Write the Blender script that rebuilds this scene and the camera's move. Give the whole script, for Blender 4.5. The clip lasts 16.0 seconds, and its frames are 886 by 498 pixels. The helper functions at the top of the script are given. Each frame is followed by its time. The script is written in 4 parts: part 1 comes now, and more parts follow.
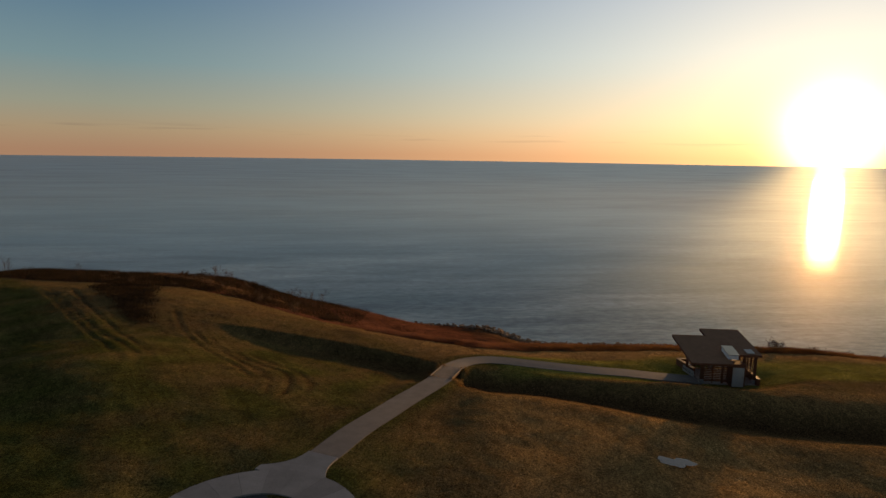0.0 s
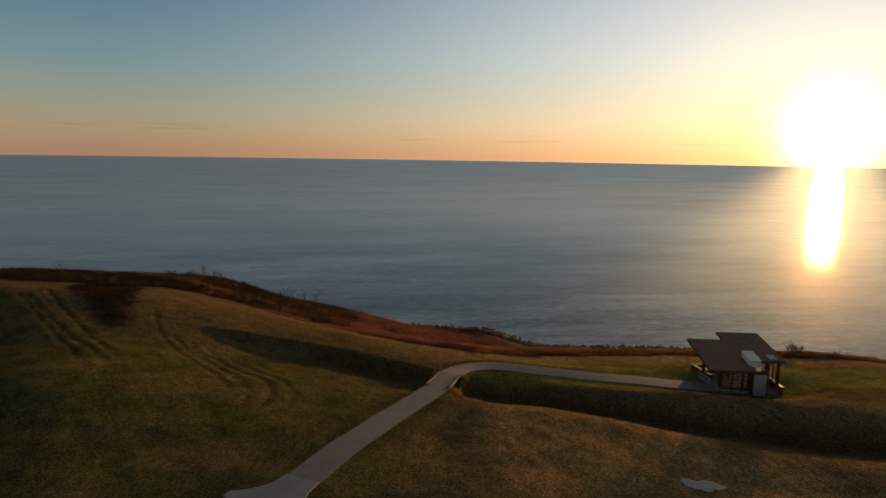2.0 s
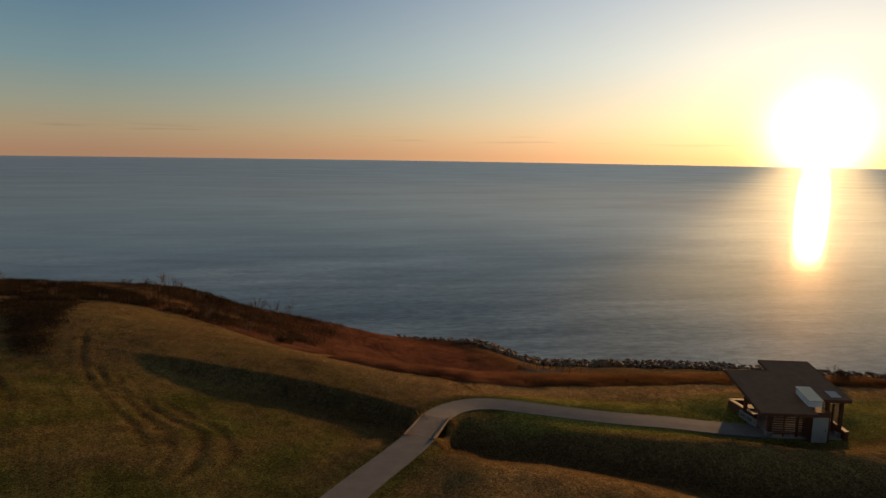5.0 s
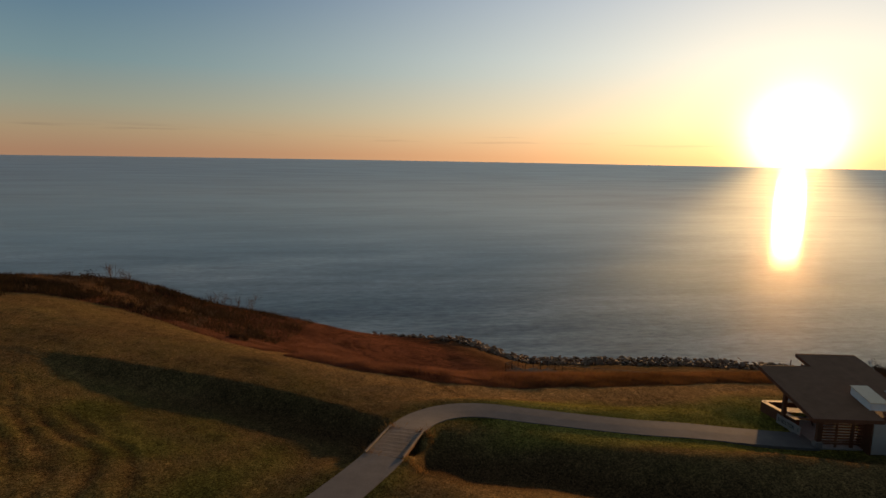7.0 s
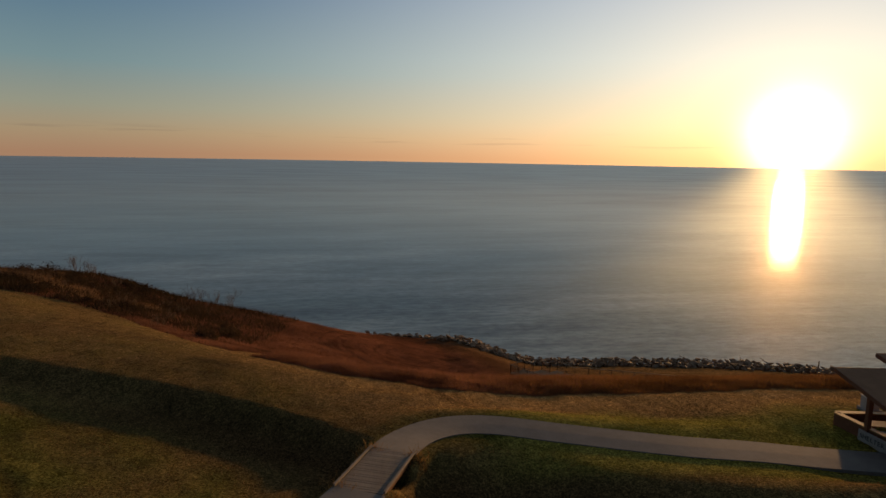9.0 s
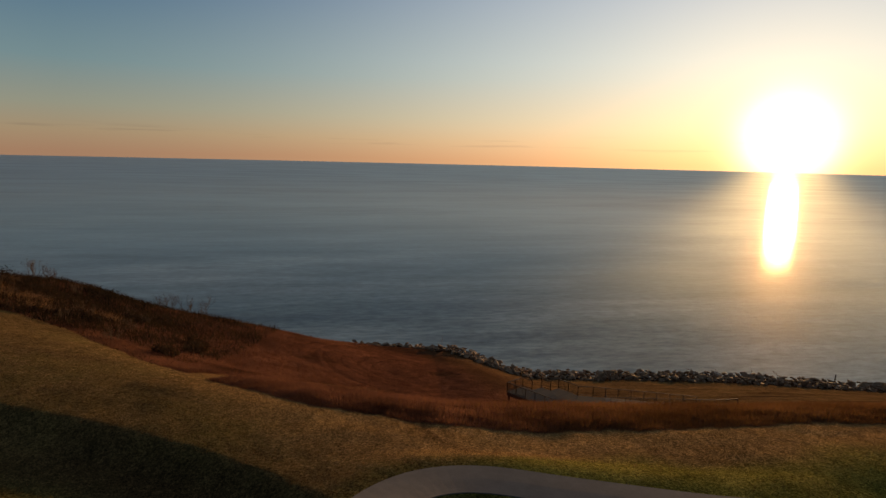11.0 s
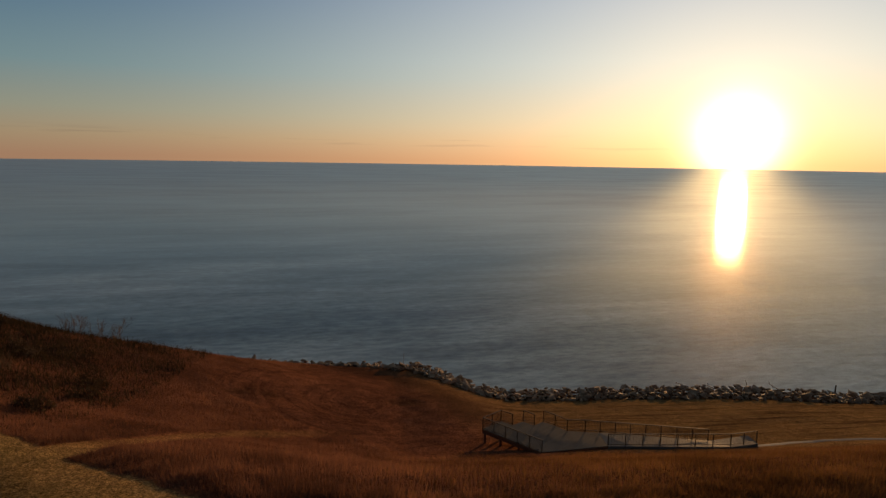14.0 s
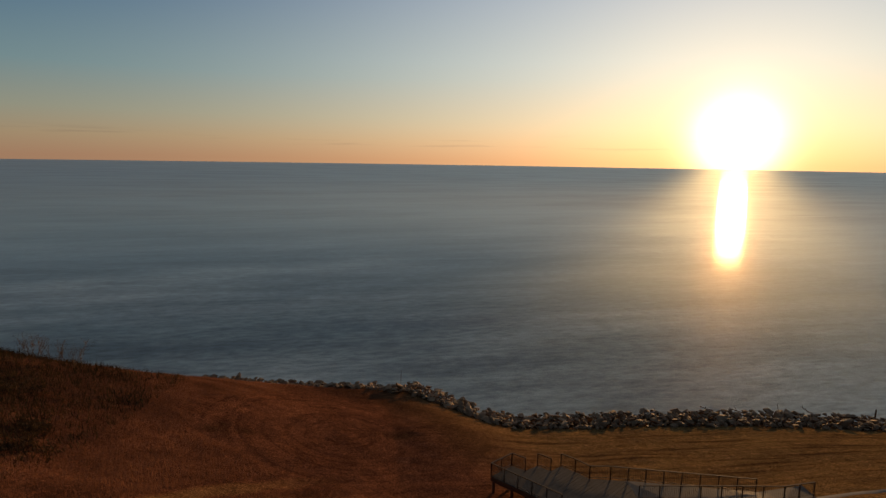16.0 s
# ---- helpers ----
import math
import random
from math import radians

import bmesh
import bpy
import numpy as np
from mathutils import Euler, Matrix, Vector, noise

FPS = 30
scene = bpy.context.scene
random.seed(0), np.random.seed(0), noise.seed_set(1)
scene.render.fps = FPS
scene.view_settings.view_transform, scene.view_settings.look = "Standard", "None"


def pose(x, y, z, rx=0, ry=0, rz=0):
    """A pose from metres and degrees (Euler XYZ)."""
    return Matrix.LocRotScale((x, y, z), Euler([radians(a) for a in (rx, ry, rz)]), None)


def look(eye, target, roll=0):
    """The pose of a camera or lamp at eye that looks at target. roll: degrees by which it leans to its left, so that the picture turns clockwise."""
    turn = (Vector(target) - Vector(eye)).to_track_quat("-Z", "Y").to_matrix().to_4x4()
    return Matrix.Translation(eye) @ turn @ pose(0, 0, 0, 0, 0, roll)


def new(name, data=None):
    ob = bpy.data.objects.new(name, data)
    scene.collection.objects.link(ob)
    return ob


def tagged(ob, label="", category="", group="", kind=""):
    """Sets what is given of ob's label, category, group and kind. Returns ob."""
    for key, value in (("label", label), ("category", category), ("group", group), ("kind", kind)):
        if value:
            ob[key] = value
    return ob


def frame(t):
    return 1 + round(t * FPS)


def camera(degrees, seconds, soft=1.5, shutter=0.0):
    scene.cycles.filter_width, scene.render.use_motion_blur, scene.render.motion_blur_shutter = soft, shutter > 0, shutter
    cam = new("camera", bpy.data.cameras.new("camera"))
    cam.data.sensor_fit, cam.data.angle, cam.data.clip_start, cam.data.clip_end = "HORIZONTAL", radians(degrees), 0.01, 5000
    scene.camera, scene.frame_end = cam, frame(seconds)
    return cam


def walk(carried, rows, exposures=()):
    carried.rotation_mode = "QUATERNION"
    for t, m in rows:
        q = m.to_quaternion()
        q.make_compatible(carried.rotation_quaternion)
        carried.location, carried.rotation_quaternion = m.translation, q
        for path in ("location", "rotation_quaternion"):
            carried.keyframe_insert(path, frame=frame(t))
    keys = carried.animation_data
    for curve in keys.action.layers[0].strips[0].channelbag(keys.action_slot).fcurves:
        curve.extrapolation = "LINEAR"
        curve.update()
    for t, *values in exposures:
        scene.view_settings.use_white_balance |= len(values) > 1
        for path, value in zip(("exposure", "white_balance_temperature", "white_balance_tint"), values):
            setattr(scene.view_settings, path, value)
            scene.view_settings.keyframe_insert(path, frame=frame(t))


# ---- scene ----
cam = camera(71.2, 16.0)
PATH = [
    (0, (2.066, 0.187, 44.451), (2.05, 2.164, 44.15), 0.9),
    (0.5, (2.121, 1.095, 44.455), (2.105, 3.072, 44.153), 0.9),
    (1, (2.223, 2.157, 44.261), (2.206, 4.134, 43.96), 0.9),
    (1.5, (2.304, 3.47, 43.794), (2.287, 5.448, 43.493), 0.9),
    (2, (2.24, 5.15, 43.433), (2.227, 7.127, 43.132), 0.9),
    (2.5, (2.268, 6.92, 43.118), (2.256, 8.897, 42.819), 1.0),
    (3, (2.345, 8.871, 43.01), (2.333, 10.848, 42.709), 0.9),
    (3.5, (2.461, 10.901, 42.928), (2.448, 12.879, 42.627), 0.9),
    (4, (2.556, 12.848, 42.868), (2.543, 14.825, 42.568), 0.9),
    (4.5, (2.683, 14.96, 42.693), (2.669, 16.938, 42.396), 0.9),
    (5, (2.778, 17.173, 42.539), (2.794, 19.15, 42.241), 0.9),
    (5.2, (2.894, 18.048, 42.396), (2.942, 20.026, 42.099), 0.9),
    (7.5, (3.593, 28.9, 38.173), (3.666, 30.876, 37.877), 1.0),
    (8, (3.703, 30.987, 37.565), (3.778, 32.963, 37.27), 1.0),
    (8.5, (3.792, 33.047, 36.982), (3.87, 35.024, 36.688), 1.0),
    (9, (3.956, 35.108, 36.19), (4.032, 37.085, 35.898), 1.0),
    (9.2, (4.028, 35.876, 35.99), (4.102, 37.854, 35.702), 1.1),
    (11.3, (4.746, 42.871, 35.606), (4.84, 44.848, 35.32), 1.3),
    (11.5, (4.709, 43.597, 35.638), (4.808, 45.574, 35.349), 1.1),
    (12, (4.838, 45.532, 35.295), (4.967, 47.506, 35.005), 1.1),
    (12.5, (4.981, 47.531, 34.978), (5.17, 49.501, 34.688), 1.0),
    (13, (5.184, 49.569, 34.928), (5.396, 51.536, 34.638), 1.0),
    (13.5, (5.162, 51.7, 34.798), (5.381, 53.667, 34.51), 1.0),
    (14, (5.39, 53.628, 34.728), (5.607, 55.596, 34.443), 0.9),
    (14.5, (5.569, 55.617, 34.784), (5.787, 57.585, 34.499), 0.9),
    (15, (5.589, 57.536, 34.978), (5.81, 59.503, 34.691), 0.9),
    (15.5, (5.921, 59.634, 34.886), (6.139, 61.602, 34.602), 0.9),
    (16, (6.114, 61.561, 34.92), (6.331, 63.529, 34.636), 0.9),
]
walk(cam, [(t, look(eye, target, roll)) for t, eye, target, roll in PATH], [(0.0, 0.0, 7000.0, 11.0), (5.0, 0.0, 7000.0, 11.0), (16.0, -0.16, 7000.0, 11.0)])

# ---- light ----
SUN_AZ, SUN_EL = radians(31.25), radians(2.05)
SUN_WAY = Vector((math.sin(SUN_AZ) * math.cos(SUN_EL), math.cos(SUN_AZ) * math.cos(SUN_EL), math.sin(SUN_EL)))
# colours of the clear dawn sky by height, away from the sun and the warm haze toward it
SKY_STOPS = ((0.0, (0.34, 0.205, 0.135)), (0.06, (0.32, 0.25, 0.17)), (0.13, (0.24, 0.265, 0.225)), (0.25, (0.13, 0.23, 0.275)), (0.5, (0.036, 0.115, 0.235)), (0.75, (0.06, 0.10, 0.15)), (1.0, (0.06, 0.082, 0.115)))
WARM_STOPS = ((0.0, (0.56, 0.31, 0.14)), (0.1, (0.60, 0.46, 0.30)), (0.3, (0.53, 0.525, 0.48)), (0.7, (0.38, 0.43, 0.47)))
world = bpy.data.worlds.new("dawn")
scene.world = world
world.use_nodes = True
wn, wl = world.node_tree.nodes, world.node_tree.links
wn.clear()
sky = wn.new("ShaderNodeTexSky")
sky.sky_type, sky.sun_disc = "NISHITA", False
sky.sun_elevation, sky.sun_rotation = SUN_EL, SUN_AZ
sky.altitude, sky.air_density, sky.dust_density, sky.ozone_density = 200, 1.0, 1.2, 1.5


def wmath(op, a, b=None):
    m = wn.new("ShaderNodeVectorMath")
    m.operation = op
    for sock, v in zip(m.inputs, (a, b)):
        if isinstance(v, tuple):
            sock.default_value = v
        elif v is not None:
            wl.new(v, sock)
    return m


def wpow(base, n, colour):
    """A glow round the sun: colour times base to the power n."""
    p = wn.new("ShaderNodeMath")
    p.operation = "POWER"
    wl.new(base, p.inputs[0])
    p.inputs[1].default_value = n
    s = wn.new("ShaderNodeVectorMath")
    s.operation = "SCALE"
    if isinstance(colour, tuple):
        s.inputs[0].default_value = colour
    else:
        wl.new(colour, s.inputs[0])
    wl.new(p.outputs[0], s.inputs["Scale"])
    return s.outputs[0]


def wramp(fac, stops):
    r = wn.new("ShaderNodeValToRGB")
    el = r.color_ramp.elements
    while len(el) < len(stops):
        el.new(0.5)
    for e, (p, c) in zip(el, stops):
        e.position, e.color = p, (*c, 1)
    wl.new(fac, r.inputs["Fac"])
    return r.outputs["Color"]


way = wn.new("ShaderNodeTexCoord").outputs["Generated"]
split = wn.new("ShaderNodeSeparateXYZ")
wl.new(way, split.inputs[0])
high = wn.new("ShaderNodeMapRange")
high.inputs["From Max"].default_value = 0.5
wl.new(split.outputs["Z"], high.inputs["Value"])
air = wramp(high.outputs["Result"], SKY_STOPS)
warm = wramp(high.outputs["Result"], WARM_STOPS)
facing = wn.new("ShaderNodeMath")
facing.operation, facing.use_clamp = "MAXIMUM", True
wl.new(wmath("DOT_PRODUCT", way, tuple(SUN_WAY)).outputs["Value"], facing.inputs[0])
near_sun = facing.outputs[0]
total = wmath("SCALE", sky.outputs["Color"])
total.inputs["Scale"].default_value = 0.02
total = total.outputs[0]
for more in (air, wpow(near_sun, 4.6, warm), wpow(near_sun, 12, (0.09, 0.065, 0.035)), wpow(near_sun, 50, (0.22, 0.17, 0.07)), wpow(near_sun, 800, (3.0, 2.7, 2.1))):
    total = wmath("ADD", total, more).outputs[0]
# faint streaks of cloud low over the horizon
cmap = wn.new("ShaderNodeMapping")
cmap.inputs["Scale"].default_value = (5, 5, 150)
wl.new(way, cmap.inputs["Vector"])
ctex = wn.new("ShaderNodeTexNoise")
ctex.inputs["Scale"].default_value, ctex.inputs["Detail"].default_value = 1.0, 5
wl.new(cmap.outputs[0], ctex.inputs["Vector"])
streak = wramp(ctex.outputs["Fac"], ((0.58, (1, 1, 1)), (0.72, (0.80, 0.80, 0.84))))
low = wramp(high.outputs["Result"], ((0.0, (0, 0, 0)), (0.03, (0, 0, 0)), (0.045, (1, 1, 1)), (0.065, (1, 1, 1)), (0.085, (0, 0, 0))))
cmix = wn.new("ShaderNodeMix")
cmix.data_type = "RGBA"
wl.new(low, cmix.inputs[0])
cmix.inputs[6].default_value = (1, 1, 1, 1)
wl.new(streak, cmix.inputs[7])
total = wmath("MULTIPLY", total, cmix.outputs[2]).outputs[0]
back = wn.new("ShaderNodeBackground")
back.inputs["Strength"].default_value = 1.0
wout = wn.new("ShaderNodeOutputWorld")
wl.new(total, back.inputs["Color"])
wl.new(back.outputs["Background"], wout.inputs["Surface"])

lamp = bpy.data.lights.new("sun", "SUN")
lamp.energy, lamp.angle, lamp.color = 5.0, radians(2.0), (1.0, 0.55, 0.225)
sun = new("sun", lamp)
sun.matrix_world = look(SUN_WAY * 100, (0, 0, 0))
scene.view_settings.exposure = 0.0


# ---- materials ----
def nodes_of(name):
    m = bpy.data.materials.new(name)
    m.use_nodes = True
    t = m.node_tree
    return m, t.nodes, t.links, t.nodes["Principled BSDF"]


def noise_node(n, l, coord, scale, detail=6, rough=0.6, stretch=(1, 1, 1)):
    mp = n.new("ShaderNodeMapping")
    mp.inputs["Scale"].default_value = stretch
    l.new(coord, mp.inputs["Vector"])
    t = n.new("ShaderNodeTexNoise")
    t.inputs["Scale"].default_value, t.inputs["Detail"].default_value, t.inputs["Roughness"].default_value = scale, detail, rough
    l.new(mp.outputs["Vector"], t.inputs["Vector"])
    return t.outputs["Fac"]


def ramp_node(n, l, fac, stops):
    r = n.new("ShaderNodeValToRGB")
    el = r.color_ramp.elements
    while len(el) < len(stops):
        el.new(0.5)
    for e, (p, c) in zip(el, stops):
        e.position, e.color = p, (*c, 1)
    l.new(fac, r.inputs["Fac"])
    return r.outputs["Color"]


def mix_node(n, l, fac, a, b, kind="MIX"):
    m = n.new("ShaderNodeMix")
    m.data_type, m.blend_type = "RGBA", kind
    for sock, v in ((m.inputs[0], fac), (m.inputs[6], a), (m.inputs[7], b)):
        if isinstance(v, (int, float)):
            sock.default_value = v
        elif isinstance(v, tuple):
            sock.default_value = (*v, 1)
        else:
            l.new(v, sock)
    return m.outputs[2]


def surface(name, dark, light, scale=4.0, rough=0.8, bump=0.3, depth=0.01, metal=0.0, wear=None, spread=0.25, stretch=(1, 1, 1), vary_=(0.9, 1.08)):
    """Two-scale mottled surface with fine relief."""
    m, n, l, p = nodes_of(name)
    pos = n.new("ShaderNodeTexCoord").outputs["Object"]
    big = noise_node(n, l, pos, scale * 0.12, 4, stretch=stretch)
    fine = noise_node(n, l, pos, scale, 8, 0.7, stretch=stretch)
    mix = n.new("ShaderNodeMath")
    mix.operation = "MULTIPLY_ADD"
    l.new(big, mix.inputs[0])
    mix.inputs[1].default_value = 0.6
    half = n.new("ShaderNodeMath")
    half.operation = "MULTIPLY"
    l.new(fine, half.inputs[0])
    half.inputs[1].default_value = 0.4
    l.new(half.outputs[0], mix.inputs[2])
    col = ramp_node(n, l, mix.outputs[0], ((0.5 - spread, dark), (0.5 + spread, light)))
    info = n.new("ShaderNodeObjectInfo")
    vary = n.new("ShaderNodeMapRange")
    vary.inputs["To Min"].default_value, vary.inputs["To Max"].default_value = vary_
    l.new(info.outputs["Random"], vary.inputs["Value"])
    mul = n.new("ShaderNodeVectorMath")
    mul.operation = "SCALE"
    l.new(col, mul.inputs[0])
    l.new(vary.outputs["Result"], mul.inputs["Scale"])
    l.new(mul.outputs[0], p.inputs["Base Color"])
    p.inputs["Roughness"].default_value, p.inputs["Metallic"].default_value = rough, metal
    p.inputs["Specular IOR Level"].default_value = 0.5 if rough < 0.55 else 0.2
    b = n.new("ShaderNodeBump")
    b.inputs["Strength"].default_value, b.inputs["Distance"].default_value = bump, depth
    l.new(fine, b.inputs["Height"])
    l.new(b.outputs["Normal"], p.inputs["Normal"])
    return m


def blades(name, dark, light, scale=0.15, thin=0.35):
    """Grass blades: colour varies from patch to patch and from blade to blade."""
    m, n, l, p = nodes_of(name)
    geo = n.new("ShaderNodeNewGeometry")
    patch = noise_node(n, l, geo.outputs["Position"], scale, 5)
    isl = n.new("ShaderNodeMath")
    isl.operation = "MULTIPLY_ADD"
    l.new(geo.outputs["Random Per Island"], isl.inputs[0])
    isl.inputs[1].default_value = 0.5
    sub = n.new("ShaderNodeMath")
    sub.operation = "MULTIPLY_ADD"
    l.new(patch, sub.inputs[0])
    sub.inputs[1].default_value, sub.inputs[2].default_value = 2.4, -0.95
    l.new(sub.outputs[0], isl.inputs[2])
    col = ramp_node(n, l, isl.outputs[0], ((0.05, dark), (0.95, light)))
    l.new(col, p.inputs["Base Color"])
    p.inputs["Roughness"].default_value = 0.8
    p.inputs["Specular IOR Level"].default_value = 0.08
    trans = n.new("ShaderNodeBsdfTranslucent")
    l.new(col, trans.inputs["Color"])
    mx = n.new("ShaderNodeMixShader")
    mx.inputs[0].default_value = thin
    l.new(p.outputs["BSDF"], mx.inputs[1])
    l.new(trans.outputs["BSDF"], mx.inputs[2])
    l.new(mx.outputs["Shader"], n["Material Output"].inputs["Surface"])
    return m


def ground_material():
    m, n, l, p = nodes_of("meadow_ground")
    pos = n.new("ShaderNodeTexCoord").outputs["Object"]

    def held(key):
        a = n.new("ShaderNodeAttribute")
        a.attribute_name = key
        return a.outputs["Fac"]

    big = noise_node(n, l, pos, 0.07, 5)
    patch = noise_node(n, l, pos, 0.16, 6, 0.65)
    mid = noise_node(n, l, pos, 0.55, 6, 0.7)
    fine = noise_node(n, l, pos, 6.0, 6, 0.8)
    stalk = noise_node(n, l, pos, 1.6, 6, 0.7, (1.0, 0.35, 1.0))
    mown = mix_node(n, l, big, ramp_node(n, l, mid, ((0.3, (0.058, 0.044, 0.021)), (0.7, (0.172, 0.110, 0.049)))),
                    ramp_node(n, l, stalk, ((0.3, (0.056, 0.044, 0.022)), (0.75, (0.190, 0.126, 0.057)))))
    grass = ramp_node(n, l, mid, ((0.3, (0.034, 0.038, 0.011)), (0.75, (0.084, 0.078, 0.024))))
    red = ramp_node(n, l, mid, ((0.25, (0.054, 0.023, 0.015)), (0.75, (0.115, 0.049, 0.030))))
    # near-black ground tone; along the ditch it stands in for shade
    soil_shade = ramp_node(n, l, fine, ((0.3, (0.0140, 0.0084, 0.0060)), (0.7, (0.0504, 0.0280, 0.0160))))
    # green regrowth in patches through the dry cut grass
    mown = mix_node(n, l, ramp_node(n, l, patch, ((0.44, (0, 0, 0)), (0.64, (0.38,) * 3))), mown, grass)
    col = mix_node(n, l, held("green"), mown, grass)
    # dry straw tone, made paler to include the bright haze toward the sun
    col = mix_node(n, l, held("straw"), col, ramp_node(n, l, stalk, ((0.3, (0.145, 0.090, 0.038)), (0.75, (0.37, 0.225, 0.098)))))
    # right-hand lawn: a brighter green that holds its sunlight in the colour
    col = mix_node(n, l, held("lit_lawn"), col, ramp_node(n, l, mid, ((0.3, (0.110, 0.104, 0.022)), (0.75, (0.215, 0.185, 0.048)))))
    col = mix_node(n, l, held("tall"), col, red)
    # lines left by the mower
    lane = n.new("ShaderNodeCombineXYZ")
    sep = n.new("ShaderNodeSeparateXYZ")
    l.new(pos, sep.inputs[0])
    l.new(held("lane"), lane.inputs["X"])
    l.new(held("along"), lane.inputs["Y"])
    lines = noise_node(n, l, lane.outputs[0], 1.5, 4, 0.7, (1.0, 0.05, 1.0))
    streaks = ramp_node(n, l, lines, ((0.36, (0.62, 0.63, 0.64)), (0.5, (1.0, 1.0, 1.0)), (0.68, (1.2, 1.18, 1.1))))
    col = mix_node(n, l, held("mowed"), col, mix_node(n, l, 1.0, col, streaks, "MULTIPLY"))
    col = mix_node(n, l, held("earth_shade"), col, soil_shade)
    tuft = noise_node(n, l, pos, 2.6, 5, 0.7, (1.0, 0.7, 1.0))
    grit = noise_node(n, l, pos, 11.0, 3, 0.7)
    for grain, edge_, low_, high_ in ((tuft, 0.12, 0.82, 1.18), (grit, 0.11, 0.52, 1.58), (fine, 0.11, 0.50, 1.58), (patch, 0.16, 0.76, 1.24)):
        col = mix_node(n, l, 1.0, col, ramp_node(n, l, grain, ((0.5 - edge_, (low_,) * 3), (0.5 + edge_, (high_, high_ * 0.99, high_ * 0.96)))), "MULTIPLY")
    l.new(col, p.inputs["Base Color"])
    p.inputs["Roughness"].default_value = 0.95
    p.inputs["Specular IOR Level"].default_value = 0.0
    b1, b2 = n.new("ShaderNodeBump"), n.new("ShaderNodeBump")
    b1.inputs["Strength"].default_value, b1.inputs["Distance"].default_value = 0.5, 0.12
    b2.inputs["Strength"].default_value, b2.inputs["Distance"].default_value = 0.6, 0.06
    l.new(mid, b1.inputs["Height"])
    l.new(fine, b2.inputs["Height"])
    l.new(b1.outputs["Normal"], b2.inputs["Normal"])
    l.new(b2.outputs["Normal"], p.inputs["Normal"])
    return m


def water_material():
    """Lake: pale body colour with sky reflection and wave light painted in, under a wavy surface that carries the sun's
    path.
    """
    m, n, l, p = nodes_of("lake_water")
    pos = n.new("ShaderNodeTexCoord").outputs["Object"]
    turn = n.new("ShaderNodeMapping")
    turn.inputs["Rotation"].default_value = (0, 0, radians(-7))
    l.new(pos, turn.inputs["Vector"])
    pos = turn.outputs["Vector"]
    swell = noise_node(n, l, pos, 0.03, 4, 0.5, (0.4, 1.0, 1))
    aslant = n.new("ShaderNodeMapping")
    aslant.inputs["Rotation"].default_value = (0, 0, radians(-24))
    l.new(pos, aslant.inputs["Vector"])
    broad = noise_node(n, l, aslant.outputs["Vector"], 0.008, 5, 0.6, (0.45, 1.5, 1))
    ripple = noise_node(n, l, pos, 0.5, 8, 0.75, (0.5, 1.2, 1))
    # reflected sky, bright crests and darker troughs are put into the body colour
    col = ramp_node(n, l, swell, ((0.34, (0.222, 0.304, 0.342)), (0.52, (0.292, 0.374, 0.408)), (0.66, (0.372, 0.452, 0.478))))
    col = mix_node(n, l, 1.0, col, ramp_node(n, l, broad, ((0.38, (0.62, 0.67, 0.74)), (0.62, (1.36, 1.31, 1.26)))), "MULTIPLY")
    col = mix_node(n, l, 1.0, col, ramp_node(n, l, ripple, ((0.36, (0.66, 0.66, 0.68)), (0.64, (1.34, 1.34, 1.3)))), "MULTIPLY")
    crest = noise_node(n, l, pos, 0.11, 5, 0.55, (0.22, 1.0, 1))
    col = mix_node(n, l, 1.0, col, ramp_node(n, l, crest, ((0.36, (0.74, 0.75, 0.78)), (0.5, (1.0,) * 3), (0.66, (1.24, 1.22, 1.2)))), "MULTIPLY")
    b1, b2 = n.new("ShaderNodeBump"), n.new("ShaderNodeBump")
    b1.inputs["Strength"].default_value, b1.inputs["Distance"].default_value = 0.3, 0.8
    b2.inputs["Strength"].default_value, b2.inputs["Distance"].default_value = 0.6, 0.3
    l.new(swell, b1.inputs["Height"])
    l.new(ripple, b2.inputs["Height"])
    l.new(b1.outputs["Normal"], b2.inputs["Normal"])
    p.inputs["Specular IOR Level"].default_value = 0.0
    p.inputs["Roughness"].default_value = 1.0
    l.new(col, p.inputs["Base Color"])
    l.new(b2.outputs["Normal"], p.inputs["Normal"])
    fr = n.new("ShaderNodeFresnel")
    fr.inputs["IOR"].default_value = 1.33
    last = p.outputs["BSDF"]
    # smooth and wind-ruffled water by turns
    wind = noise_node(n, l, pos, 0.012, 6, 0.6, (0.4, 1.0, 1))
    paws = ramp_node(n, l, wind, ((0.36, (0.74,) * 3), (0.5, (0.97,) * 3), (0.66, (1.18,) * 3)))
    # steep wavelets throw back the higher sky; the calm surface between them the sun
    for rough_, kind_, tint, stops in ((0.80, "BECKMANN", (0.72, 0.87, 0.86), ((0.0, 0.02), (0.15, 0.06), (0.22, 0.13), (0.36, 0.40), (0.6, 0.70), (0.9, 0.84), (1.0, 0.88))),
                                       (0.62, "GGX", (1.0, 0.88, 0.74), ((0.0, 0.0), (0.2, 0.0), (0.4, 0.06), (0.7, 0.13), (1.0, 0.14))),
                                       (0.36, "BECKMANN", (1.0, 0.86, 0.70), ((0.0, 0.0), (0.3, 0.003), (0.45, 0.012), (0.75, 0.02), (0.9, 0.006), (1.0, 0.0))),
                                       (0.17, "BECKMANN", (1.0, 0.93, 0.86), ((0.0, 0.0), (0.38, 0.0), (0.435, 0.06), (0.55, 0.10), (0.68, 0.09), (0.80, 0.03), (0.87, 0.002), (1.0, 0.0)))):
        glint = n.new("ShaderNodeBsdfAnisotropic")
        glint.distribution = kind_
